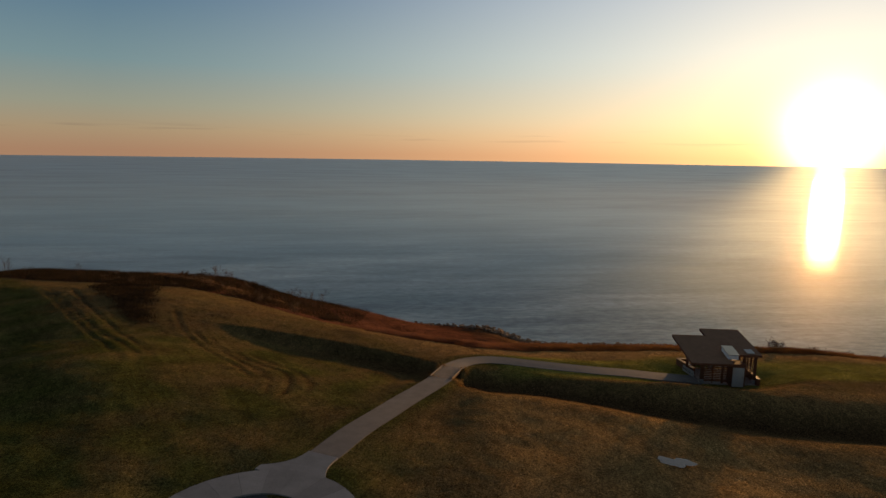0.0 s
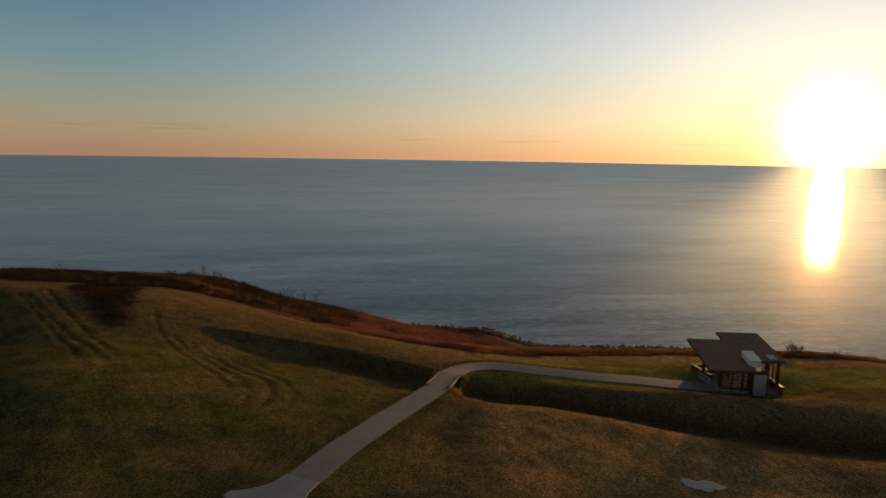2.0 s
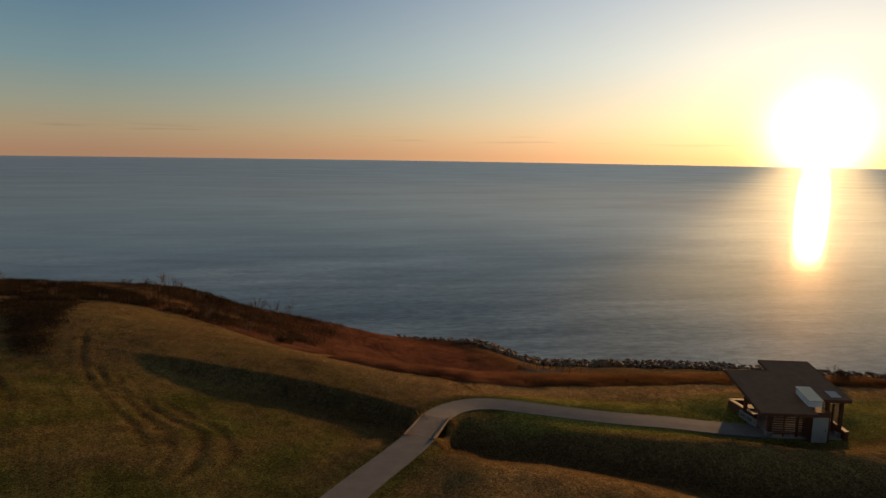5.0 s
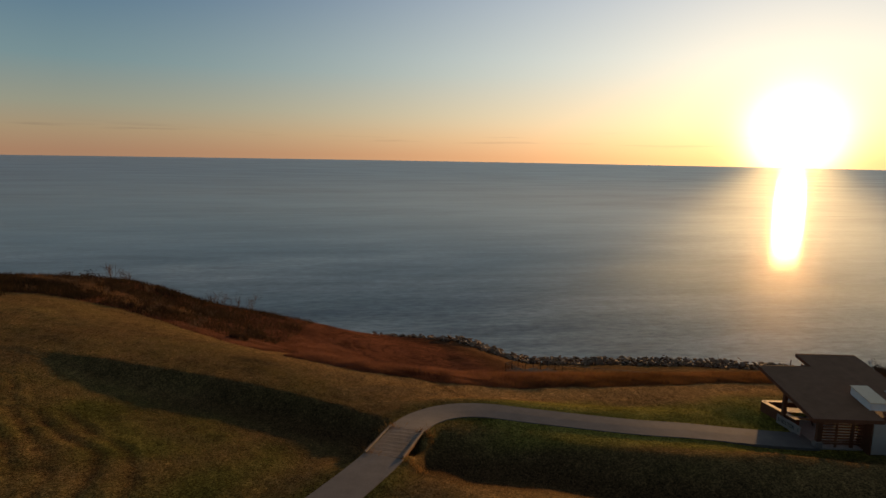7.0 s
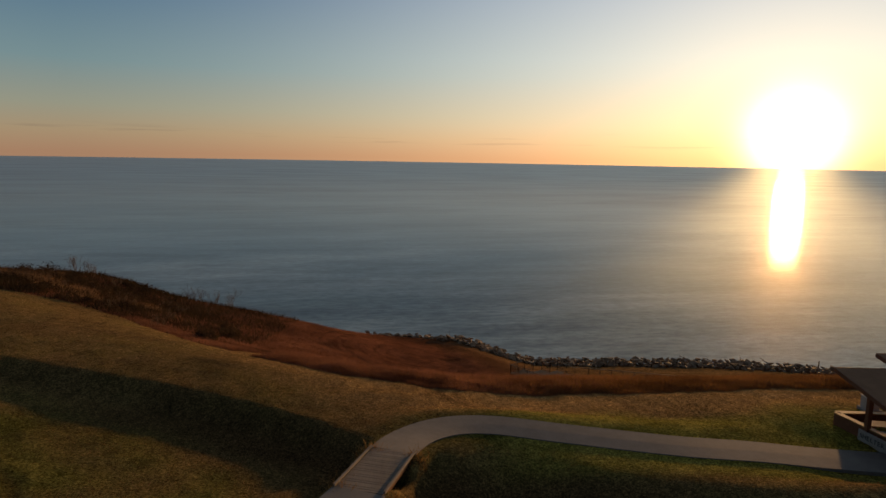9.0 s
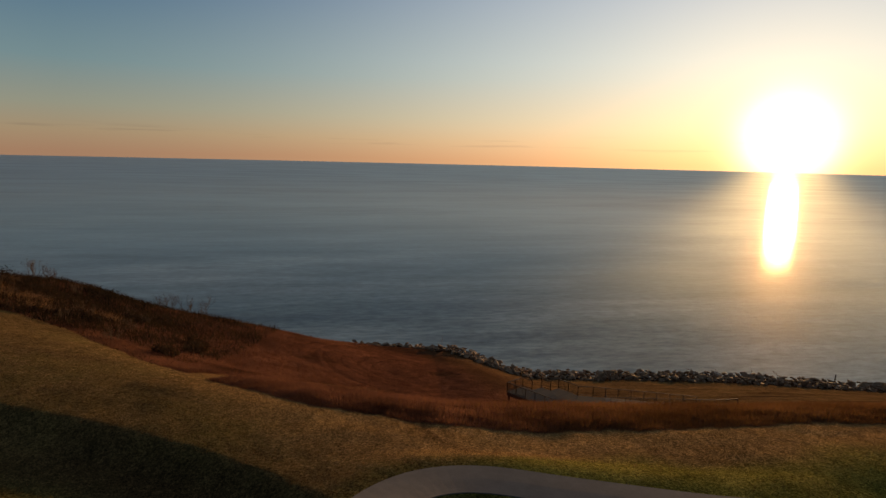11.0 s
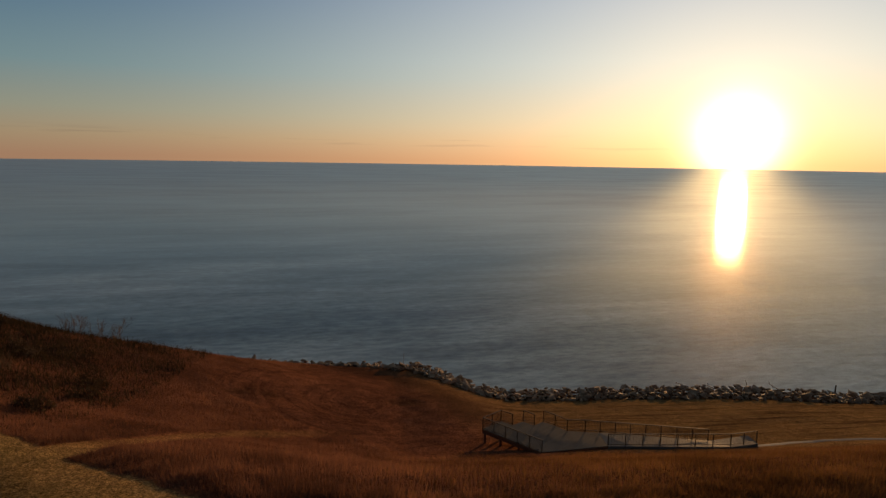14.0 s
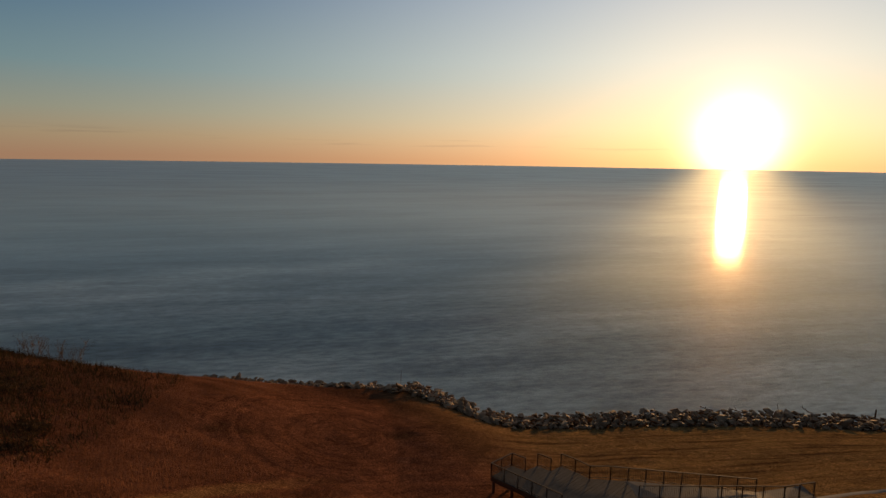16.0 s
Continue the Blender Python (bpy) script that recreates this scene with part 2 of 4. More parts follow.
        glint.inputs["Roughness"].default_value, glint.inputs["Color"].default_value = rough_, (*tint, 1)
        if rough_ > 0.3:
            l.new(b2.outputs["Normal"], glint.inputs["Normal"])
        gloss = ramp_node(n, l, fr.outputs[0], tuple((a, (v,) * 3) for a, v in stops))
        if rough_ > 0.7:
            gloss = mix_node(n, l, 1.0, gloss, paws, "MULTIPLY")
        m1 = n.new("ShaderNodeMixShader")
        l.new(gloss, m1.inputs[0])
        l.new(last, m1.inputs[1])
        l.new(glint.outputs["BSDF"], m1.inputs[2])
        last = m1.outputs["Shader"]
    l.new(last, n["Material Output"].inputs["Surface"])
    return m


GROUND = ground_material()
WATER = water_material()
CONCRETE = surface("path_concrete", (0.18, 0.165, 0.155), (0.31, 0.285, 0.27), 6, 0.85, 0.25, 0.004)
PATHWAY = surface("worn_path_surface", (0.092, 0.088, 0.086), (0.158, 0.148, 0.142), 9, 0.85, 0.3, 0.004)
ASPHALT = surface("asphalt", (0.035, 0.035, 0.036), (0.07, 0.068, 0.066), 20, 0.9, 0.4, 0.006)
TIMBER = surface("weathered_timber", (0.095, 0.082, 0.073), (0.19, 0.165, 0.145), 9, 0.8, 0.35, 0.004, stretch=(1, 0.15, 1))
STAINED = surface("stained_timber", (0.085, 0.034, 0.018), (0.19, 0.08, 0.042), 9, 0.7, 0.3, 0.004)
# timber with the gold of the low sun put into its colour
CAPWOOD = surface("sunlit_gold_timber", (0.26, 0.13, 0.045), (0.42, 0.23, 0.085), 9, 0.55, 0.3, 0.003)
ROOFING = surface("shingle_roofing", (0.135, 0.068, 0.037), (0.235, 0.125, 0.072), 14, 0.9, 0.5, 0.01)
STONE = surface("riprap_stone", (0.115, 0.076, 0.048), (0.40, 0.275, 0.18), 2.0, 0.85, 0.6, 0.04, vary_=(0.65, 1.3))
STEEL = surface("brown_steel", (0.035, 0.022, 0.015), (0.08, 0.05, 0.034), 12, 0.5, 0.15, 0.002, 0.4)
# a little lighter than STEEL, as sunlight painted on the top rails
RAILTOP = surface("lit_handrail", (0.050, 0.030, 0.019), (0.10, 0.062, 0.038), 9, 0.6, 0.2, 0.003)
WHITE = surface("white_paint", (0.55, 0.55, 0.56), (0.78, 0.78, 0.78), 5, 0.6, 0.1, 0.002)
# vent lid metal: the bright light on its top is in this colour
LITMETAL = surface("lit_metal", (0.66, 0.50, 0.31), (0.84, 0.67, 0.44), 5, 0.4, 0.1, 0.002)
GREY = surface("grey_paint", (0.30, 0.29, 0.27), (0.46, 0.44, 0.41), 5, 0.6, 0.1, 0.002)
BARK = surface("bare_twigs", (0.0480, 0.0288, 0.0168), (0.1200, 0.0720, 0.0420), 8, 0.85, 0.4, 0.005)
DRIFT = surface("driftwood", (0.22, 0.18, 0.14), (0.45, 0.38, 0.31), 6, 0.8, 0.4, 0.008)
DECKING = surface("deck_boards", (0.040, 0.037, 0.035), (0.078, 0.071, 0.066), 7, 0.8, 0.3, 0.004)
RAMP = surface("ramp_concrete", (0.085, 0.078, 0.072), (0.15, 0.138, 0.126), 7, 0.8, 0.25, 0.003)
LETTER = surface("black_lettering", (0.012, 0.012, 0.012), (0.03, 0.03, 0.03), 10, 0.6, 0.05, 0.001)
REDGRASS = blades("prairie_grass", (0.048, 0.023, 0.016), (0.215, 0.098, 0.062), thin=0.48)
LAWN = blades("lawn_blades", (0.062, 0.042, 0.018), (0.230, 0.132, 0.062))


# ---- shapes ----
def part(name, bm, material, parent=None, label="", smooth=False):
    """Links a bmesh as one mesh object, under its thing where one is given."""
    me = bpy.data.meshes.new(name)
    bmesh.ops.recalc_face_normals(bm, faces=bm.faces[:])
    bm.to_mesh(me)
    bm.free()
    if smooth:
        me.shade_smooth()
    me.materials.append(material)
    ob = new(name, me)
    if parent is not None:
        ob.parent = parent
    if label:
        ob["label"] = label
    return ob


def block(cx, cy, cz, sx, sy, sz, rz=0.0, bevel=0.0, bm=None):
    """A box by its middle and sizes, turned rz degrees, with softened edges."""
    bm = bm or bmesh.new()
    m = pose(cx, cy, cz, 0, 0, rz) @ Matrix.Diagonal((sx, sy, sz, 1))
    made = bmesh.ops.create_cube(bm, size=1, matrix=m)
    if bevel:
        edges = list({e for v in made["verts"] for e in v.link_edges})
        bmesh.ops.bevel(bm, geom=edges, offset=bevel, segments=1, affect="EDGES")
    return bm


def beam(a, b, w, h, bm=None):
    """A bar of section w x h from a to b."""
    bm = bm or bmesh.new()
    a, b = Vector(a), Vector(b)
    d = b - a
    x = d.cross(Vector((0, 0, 1)))
    x = x.normalized() if x.length > 1e-4 else Vector((1, 0, 0))
    up = x.cross(d).normalized()
    vs = [bm.verts.new(q + x * sx * w / 2 + up * sz * h / 2) for q in (a, b) for sx, sz in ((-1, -1), (1, -1), (1, 1), (-1, 1))]
    for f in ((0, 1, 2, 3), (7, 6, 5, 4), (0, 4, 5, 1), (1, 5, 6, 2), (2, 6, 7, 3), (3, 7, 4, 0)):
        bm.faces.new([vs[i] for i in f])
    return bm


def slab(corners, depth, bm=None):
    """A plate with its top on the given corners (in order), depth thick downwards."""
    bm = bm or bmesh.new()
    top = [bm.verts.new(c) for c in corners]
    low = [bm.verts.new((c[0], c[1], c[2] - depth)) for c in corners]
    bm.faces.new(top)
    bm.faces.new(low[::-1])
    k = len(corners)
    for i in range(k):
        bm.faces.new((top[i], low[i], low[(i + 1) % k], top[(i + 1) % k]))
    return bm


# ---- the land ----
def ease(v, a, b):
    t = np.clip((v - a) / (b - a), 0, 1)
    return t * t * (3 - 2 * t)


def spline(points, step=0.4):
    """A smooth line through the points, as an array."""
    p = np.array(points, float)
    p = np.vstack((2 * p[0] - p[1], p, 2 * p[-1] - p[-2]))
    out = []
    for i in range(1, len(p) - 2):
        k = max(2, int(np.linalg.norm(p[i + 1] - p[i]) / step))
        t = np.linspace(0, 1, k, endpoint=False)[:, None]
        out.append(0.5 * (2 * p[i] + (p[i + 1] - p[i - 1]) * t + (2 * p[i - 1] - 5 * p[i] + 4 * p[i + 1] - p[i + 2]) * t ** 2
                          + (3 * p[i] - p[i - 1] - 3 * p[i + 1] + p[i + 2]) * t ** 3))
    return np.vstack(out + [p[-2:-1]])


def line_distance(x, y, line):
    """Distance of places from a line, and how far along it (0 to 1) the nearest point lies."""
    best, along = np.full(np.shape(x), 1e9), np.zeros(np.shape(x))
    for i in range(len(line) - 1):
        a, d = line[i], line[i + 1] - line[i]
        t = np.clip(((x - a[0]) * d[0] + (y - a[1]) * d[1]) / (d @ d), 0, 1)
        q = np.hypot(x - a[0] - t * d[0], y - a[1] - t * d[1])
        near = q < best
        best = np.where(near, q, best)
        along = np.where(near, (i + t) / (len(line) - 1), along)
    return best, along


SHORE_Y = (-200, 0, 40, 56, 64, 72, 80, 86, 93, 100, 108, 118, 128, 134, 139, 146, 160, 400)
SHORE_Z = (24.6, 24.2, 23.6, 22.8, 21.7, 20.6, 19.5, 17.6, 14.0, 11.0, 8.6, 6.2, 3.9, 2.6, 0.2, -2, -5, -20)
BLUFF_Y = (-200, 0, 40, 60, 75, 90, 101, 112, 124, 129, 136, 150, 158, 165, 400)
BLUFF_Z = (27, 26, 25.2, 24.6, 24.2, 23.8, 22.0, 20.6, 19.3, 17.5, 13.4, 6.6, 2, -2, -20)
DITCH = spline([(-33, 75), (-25, 73), (-19, 71.6), (-12, 70), (-6, 67.6), (-1, 64.2), (2.1, 61.0), (6, 60.0), (10, 59), (15, 57.1), (22, 54.1), (33, 50.4), (46, 46.8), (70, 42)], 3)
# the footpath: x, y and height
ROUTE3 = spline([(-7.4, 36.9, 24.1), (-6.2, 39.7, 24.0), (-4.74, 44.0, 23.75), (-3.1, 47.9, 23.45), (-1.4, 52.0, 23.1), (0.45, 56.0, 22.8), (1.75, 59.3, 22.55), (2.6, 62.6, 22.25), (3.75, 65.3, 21.9), (5.6, 67.0, 21.7),
                 (8.1, 67.4, 21.6), (11.9, 66.45, 21.55), (17.45, 65.1, 21.5), (21.5, 64.75, 21.35), (25, 64.4, 21.15), (29.2, 64.1, 20.95)], 0.5)
ROUTE = ROUTE3[:, :2]
SPAN = (2.15, 61.0)
# where the meadow tips over to its shaded side
BROW = spline([(-20, 44), (-25.7, 52.5), (-29, 59), (-35, 66.5), (-42.2, 73.5), (-58, 91), (-75, 108)], 4)
TRAIL = spline([(-10.8, 83.5), (-8.7, 89), (-6, 97), (-3, 102), (3, 107), (13, 108)], 2)
RUTS = [spline(p, 1.5) for p in (
    [(-35.1, 82.3), (-30.2, 72.9), (-24.8, 65.2), (-18.0, 57.8), (-15.3, 53.7), (-14.6, 49)],
    [(-26.9, 71.7), (-21.7, 64.1), (-16.7, 58.9), (-14.5, 55.2), (-13.4, 51.1), (-13.8, 47)],
    [(-29.0, 72.6), (-23.2, 64.9), (-17.6, 59.2), (-15.2, 55.0), (-14.2, 50.6)],
    [(-21.5, 65.1), (-16.8, 60.5), (-13.7, 58.3), (-12.0, 53.2), (-12.2, 51.3), (-13, 47)],
    [(-20.0, 65.6), (-15.2, 61.2), (-11.6, 58.0), (-10.2, 53.4), (-10.8, 49)],
    [(-58.2, 89.8), (-42.2, 71.7), (-33.4, 61.7), (-28.0, 54.6), (-26.6, 49)],
    [(-59.9, 93.0), (-39.6, 70.0), (-31.2, 61.4), (-26.8, 55.5), (-25.4, 49.1)],
    [(-56.0, 92.4), (-37.6, 70.6), (-29.2, 61.2), (-25.0, 55.0), (-24.2, 49.1)])]


def soft(v, xs, ys, r):
    return sum(np.interp(v + o * r, xs, ys) * k for o, k in ((-1, .15), (-.5, .2), (0, .3), (.5, .2), (1, .15)))


def land(x, y):
    """Height of the bare ground over the lake."""
    x, y = np.asarray(x, float), np.asarray(y, float)
    shift = (10 * (1 - ease(x, 10, 25)) - 0.17 * np.clip(x - 50, 0, 400)) * ease(y, 100, 130)
    right = soft(y - shift, SHORE_Y, SHORE_Z, 3.0)
    left = soft(y - 0.10 * np.clip(-x - 45, 0, 600), BLUFF_Y, BLUFF_Z, 3.5)
    w = np.clip((8 - x) / 50, 0, 1)
    w = 0.7 * w + 0.3 * w * w * (3 - 2 * w)
    z = right * (1 - w) + left * w
    z = z + 1.4 * np.exp(-((x + 30) ** 2 + (y - 51) ** 2) / 130) - 1.1 * np.exp(-((x - 25) ** 2 + (y - 41) ** 2) / 90)
    bx = np.interp(y, BROW[:, 1], BROW[:, 0])
    back_side = np.clip((bx - x) * 0.72, 0, 60) * ease(y, 30, 50)
    z = z - np.minimum(0.10 * back_side ** 2 / (back_side + 3), 3.0) * (1 - ease(y, 96, 112))
    d, s = line_distance(x, y, DITCH)
    # left of the bridge a short steep bank toward the lake and a long flat side inland; right of it a plain ditch
    v = d * np.sign(y - np.interp(x, DITCH[:, 0], DITCH[:, 1]))
    bank = np.where(v < 0, np.exp(-(v / 13.0) ** 2), 1 - ease(v, 0.6, 2.8))
    east = ease(x, 1.0, 6.0)
    z = z - (1.45 * np.exp(-(d / 3.4) ** 2) * east + 1.12 * bank * (1 - east)) * ease(s, 0.0, 0.16)
    # the rocky point, and a saddle in the bluff's lake edge
    z = z + 1.0 * np.exp(-((x - 8) / 10) ** 2 - ((y - 142) / 6) ** 2)
    z = z - (1.3 * np.exp(-((x + 30) / 11) ** 2) + 1.5 * ease(-x, 80, 100)) * ease(y, 100, 118)
    z = z - 1.2 * ease(x, 48, 64) * ease(y, 70, 80) * (1 - ease(y, 92, 105))
    d, s = line_distance(x, y, ROUTE[::3])
    zr = np.interp(s, np.linspace(0, 1, len(ROUTE3[::3])), ROUTE3[::3, 2])
    gap = np.exp(-((np.hypot(x - SPAN[0], y - SPAN[1]) / 1.6) ** 4))
    mouth = np.exp(-((np.hypot(x - SPAN[0], y - SPAN[1]) / 4.2) ** 4)) * ease(d, 1.15, 2.2)
    k = (1 - ease(d, 1.5, 5.0)) * (1 - gap * (1 - 0.35 * ease(d, 1.0, 1.3))) * (1 - 0.9 * mouth)
    z = z * (1 - k) + zr * k
    pad = 1 - ease(np.hypot((x - 31.6) / 1.1, y - 66.2), 4.0, 9.0)
    z = z * (1 - pad) + 20.88 * pad
    pad = 1 - ease(np.hypot(x + 8.6, y - 31.3), 6.5, 10.0)
    return z * (1 - pad) + 24.08 * pad


def lump(x, y, size, seed):
    """Smooth random unevenness of about the given size, -1 to 1."""
    u, v = x / size, y / size
    iu, iv = np.floor(u), np.floor(v)
    fu, fv = u - iu, v - iv
    fu, fv = fu * fu * (3 - 2 * fu), fv * fv * (3 - 2 * fv)

    def at(a, b):
        h = np.sin(a * 127.1 + b * 311.7 + seed * 74.7) * 43758.5453
        return (h - np.floor(h)) * 2 - 1

    return (at(iu, iv) * (1 - fu) + at(iu + 1, iv) * fu) * (1 - fv) + (at(iu, iv + 1) * (1 - fu) + at(iu + 1, iv + 1) * fu) * fv


def rough(x, y):
    """Small unevenness of the ground."""
    return 0.09 * lump(x, y, 5.3, 1) + 0.045 * lump(x + 0.4 * y, y - 0.4 * x, 2.1, 2) + 0.022 * lump(x - 0.7 * y, y + 0.7 * x, 1.1, 3)


def rutted(x, y):
    """Wheel ruts across the meadow, 0 to 1."""
    x, y = np.asarray(x, float), np.asarray(y, float)
    out = np.zeros(np.shape(x))
    x, y = x + 0.16 * lump(x, y, 2.3, 21), y + 0.16 * lump(x, y, 2.6, 22)
    clod = 0.18 * lump(x, y, 0.9, 23) + 0.2 * lump(x + y, x - y, 0.7, 24)
    for r in RUTS:
        d, s = line_distance(x, y, r)
        fade = ease(s, 0, 0.1) * (1 - ease(s, 0.75, 1)) * (0.75 + 0.25 * lump(x, y, 3.1, 4))
        out = out + (np.exp(-(d / 0.3) ** 2) - 0.45 * np.exp(-((d - 0.62) / 0.26) ** 2) + clod * np.exp(-(d / 1.3) ** 2)) * fade
    return out


def floor_z(x, y):
    x, y = np.asarray(x, float), np.asarray(y, float)
    d, _ = line_distance(x, y, ROUTE)
    return land(x, y) + rough(x, y) * ease(d, 1.2, 5.0) * (1 - ease(y, 150, 170)) - 0.10 * np.clip(rutted(x, y), -0.8, 1)


def at_ground(x, y):
    return float(floor_z(np.array([x]), np.array([y]))[0])


def spread(lo, hi, step, far, grow=1.35):
    core = list(np.arange(lo, hi + step, step))
    s, v, head = step, core[0], []
    while v > far[0]:
        s *= grow
        v -= s
        head.insert(0, max(v, far[0]))
    s, v, tail = step, core[-1], []
    while v < far[1]:
        s *= grow
        v += s
        tail.append(min(v, far[1]))
    return np.array(head + core + tail)


GX, GY = spread(-58, 60, 0.33, (-3500, 3500), 1.045), spread(34, 128, 0.33, (-3000, 420), 1.045)
XX, YY = np.meshgrid(GX, GY)
ZZ = np.empty_like(XX)
for row in range(len(GY)):
    ZZ[row] = floor_z(XX[row], YY[row])
dist_route, _ = line_distance(XX, YY, ROUTE[::4])

EDGE = spline([(-95, 111), (-60, 104), (-45, 101), (-38, 100.5), (-29, 99), (-20, 92), (-14, 86.8), (-11, 84.6), (-8, 82.6), (-3, 79.6), (0.5, 77.8), (4.5, 76.9), (9, 76), (14, 75.3), (22, 76), (32, 77.2), (60, 76), (110, 70)], 2)


# the edge of the round mown place on the slope
CUT_Y, CUT_X = (105, 107.2, 110, 114, 118.5, 123, 127.3, 134, 140.6, 146, 160), (2, -1, -6, -10, -11.3, -10, -7.5, -5, -2.5, -1, 0)


def tall_grass(x, y):
    """How tall and rank the grass stands, 0 to 1."""
    wobble = 0.2 * np.sin(x * 0.9) + 0.12 * np.sin(x * 2.3 + 1) + 0.1 * np.sin(x * 5.1)
    up = ease(y - np.interp(x, EDGE[:, 0], EDGE[:, 1]) - wobble, -0.3, 0.5)
    foot = np.interp(x, (-60, 2, 14, 40, 110), (104, 106, 100, 97, 92))
    rim = np.interp(y, CUT_Y, CUT_X)
    cut = ease(y - foot + 1.2 * np.sin(x * 0.8 + y * 0.5), -1.5, 1.5) * ease(x - rim + 0.5 * np.sin(y * 1.3), -0.7, 0.7)
    d, _ = line_distance(x, y, TRAIL)
    return up * (1 - cut) * ease(d, 0.9, 1.5)


tall = tall_grass(XX, YY)
red = np.maximum(tall, ease(YY - np.interp(XX, EDGE[:, 0], EDGE[:, 1]), 0, 6) * (1 - 0.6 * ease(XX + 0.35 * (YY - 110), 12, 30) * ease(YY, 96, 102)) * (1 - 0.3 * ease(XX, 16, 45)))


def lush_and_dim(x, y, away):
    """How green the ground is: along the path, round the shelter, on the shaded side of the brow, and on the near left
    meadow, where it also paints in dimness.
    """
    v = (1 - ease(away, 1.4, 3.4)) * 0.9
    in_ditch = np.exp(-(line_distance(x, y, DITCH)[0] / 3.2) ** 2)
    v = np.maximum(v, ease(x, 6, 18) * ease(y, 60, 63) * (1 - ease(y, 69.5, 70.5 + 3 * ease(x, 20, 30))) * 0.95)
    v = np.maximum(v, ease(np.interp(y, BROW[:, 1], BROW[:, 0]) - x, -1, 4) * 0.8)
    # near left meadow: dark green that also stands in for its weak light
    v = np.maximum(v, (1 - ease(y, 64, 84)) * (1 - ease(x, -6, 2)) * (0.72 + 0.5 * lump(x, y, 6, 9) + 0.3 * lump(x, y, 2.3, 8)))
    # less green in the ditch, as part of its painted shade
    v = v * (1 - 0.85 * in_ditch)
    return np.clip(v * (0.85 + 0.25 * np.sin(x * 0.7 + 2 * np.sin(y * 0.5))), 0, 1)


green = lush_and_dim(XX, YY, dist_route)
ROCK_X, ROCK_Y = (-30, -8, -3, 10, 15, 19, 22, 28, 42, 55, 65, 95, 130), (155, 147, 144, 140, 135.5, 131.5, 130, 129, 128.4, 126.6, 124.7, 119, 112)
earth_shade = np.maximum(ease(YY - np.interp(XX, ROCK_X, ROCK_Y), -1, 1), 0.75 * np.clip(rutted(XX, YY), 0, 1))
TONGUE = spline([(-35, 73.2), (-39.5, 79.5), (-44, 88), (-50, 98)], 3)
# ditch shade put into the ground colour along the hollow
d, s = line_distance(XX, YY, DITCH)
earth_shade = np.maximum(earth_shade, 0.8 * np.exp(-(d / 3.0) ** 2) * ease(s, 0.1, 0.25) * ease(dist_route, 1.3, 2.0))
d, s = line_distance(XX, YY, TONGUE)
earth_shade = np.maximum(earth_shade, 0.95 * (1 - ease(d - 3.5 * s + 0.6 * np.sin(XX * 1.7 + 2 * np.sin(YY)), -0.3, 2.2)))
# which way the mower went: along the brow on the meadow, along the shore on the terrace
to_brow, on_brow = line_distance(XX, YY, BROW)
lane = np.where(YY > 88, YY - 0.02 * (XX - 35) + 0.8 * np.sin(XX * 0.07), to_brow)
along = np.where(YY > 88, XX, on_brow * 90)
mowed = np.where(YY > 88, 0.95 * ease(YY, 98, 106) * ease(XX, -14, 4), 0.5 * (1 - ease(YY, 70, 84)) * (1 - ease(XX, -4, 4)))
near_lane = np.where((XX > 2) & (YY < 60), 0.35 * ease(XX, 2, 6), 0)
lane = np.where(near_lane > 0, XX * 0.86 + YY * 0.5, lane)
along = np.where(near_lane > 0, YY * 0.86 - XX * 0.5, along)
mowed = np.maximum(mowed, near_lane)
for line_y, lean_, wide_ in ((107.9, 0.02, 0.2), (109.5, 0.03, 0.3), (111.2, 0.02, 0.35), (113.1, 0.0, 0.2), (114.5, -0.01, 0.4), (116.4, -0.02, 0.25), (118.0, -0.03, 0.3), (121.5, -0.04, 0.4), (124.0, -0.05, 0.25)):
    mark = np.exp(-((YY - line_y - lean_ * (XX - 35) - 0.4 * np.sin(XX * 0.21 + line_y)) / wide_) ** 2) * ease(XX, 12, 26)
    earth_shade = np.maximum(earth_shade, 0.9 * mark * (0.55 + 0.45 * np.sin(XX * 0.33 + line_y * 3)))
# arcs of the mower round the slope, bare scrapes and the darker band toward the point
arc = ease(YY, 103, 108) * (1 - ease(XX, 6, 14)) * ease(XX - np.interp(YY, CUT_Y, CUT_X), -1, 1)
lane = np.where((arc > 0) & (XX < 10), np.hypot(XX - 3, (YY - 119) * 0.8), lane)
along = np.where((arc > 0) & (XX < 10), np.arctan2(YY - 119, XX - 3) * 8, along)
mowed = np.maximum(mowed * (1 - arc), 0.9 * arc)
for sx_, sy_, sr_ in ((8.7, 120.4, 1.3), (9.6, 121.2, 0.7), (-5.2, 114.6, 0.6), (-7.8, 113.7, 0.7), (-7.3, 115.2, 0.4), (12.5, 126.0, 0.5)):
    earth_shade = np.maximum(earth_shade, 0.8 * np.exp(-(((XX - sx_) / (1.4 * sr_)) ** 2 + ((YY - sy_) / sr_) ** 2)))
dark_band, _ = line_distance(XX, YY, spline([(1.4, 139.7), (8.6, 134.8), (14.2, 123.7), (16.1, 116.5)], 3))
earth_shade = np.maximum(earth_shade, 0.5 * np.exp(-((dark_band + lump(XX, YY, 2.7, 12)) / 2.6) ** 2))
scrape, _ = line_distance(XX, YY, spline([(5.3, 76.8), (5.7, 74.6), (6.7, 73.0), (8.2, 71.6)], 1))
earth_shade = np.maximum(earth_shade, 0.7 * np.exp(-(scrape / 0.22) ** 2))
trodden, tr_s = line_distance(XX, YY, TRAIL)
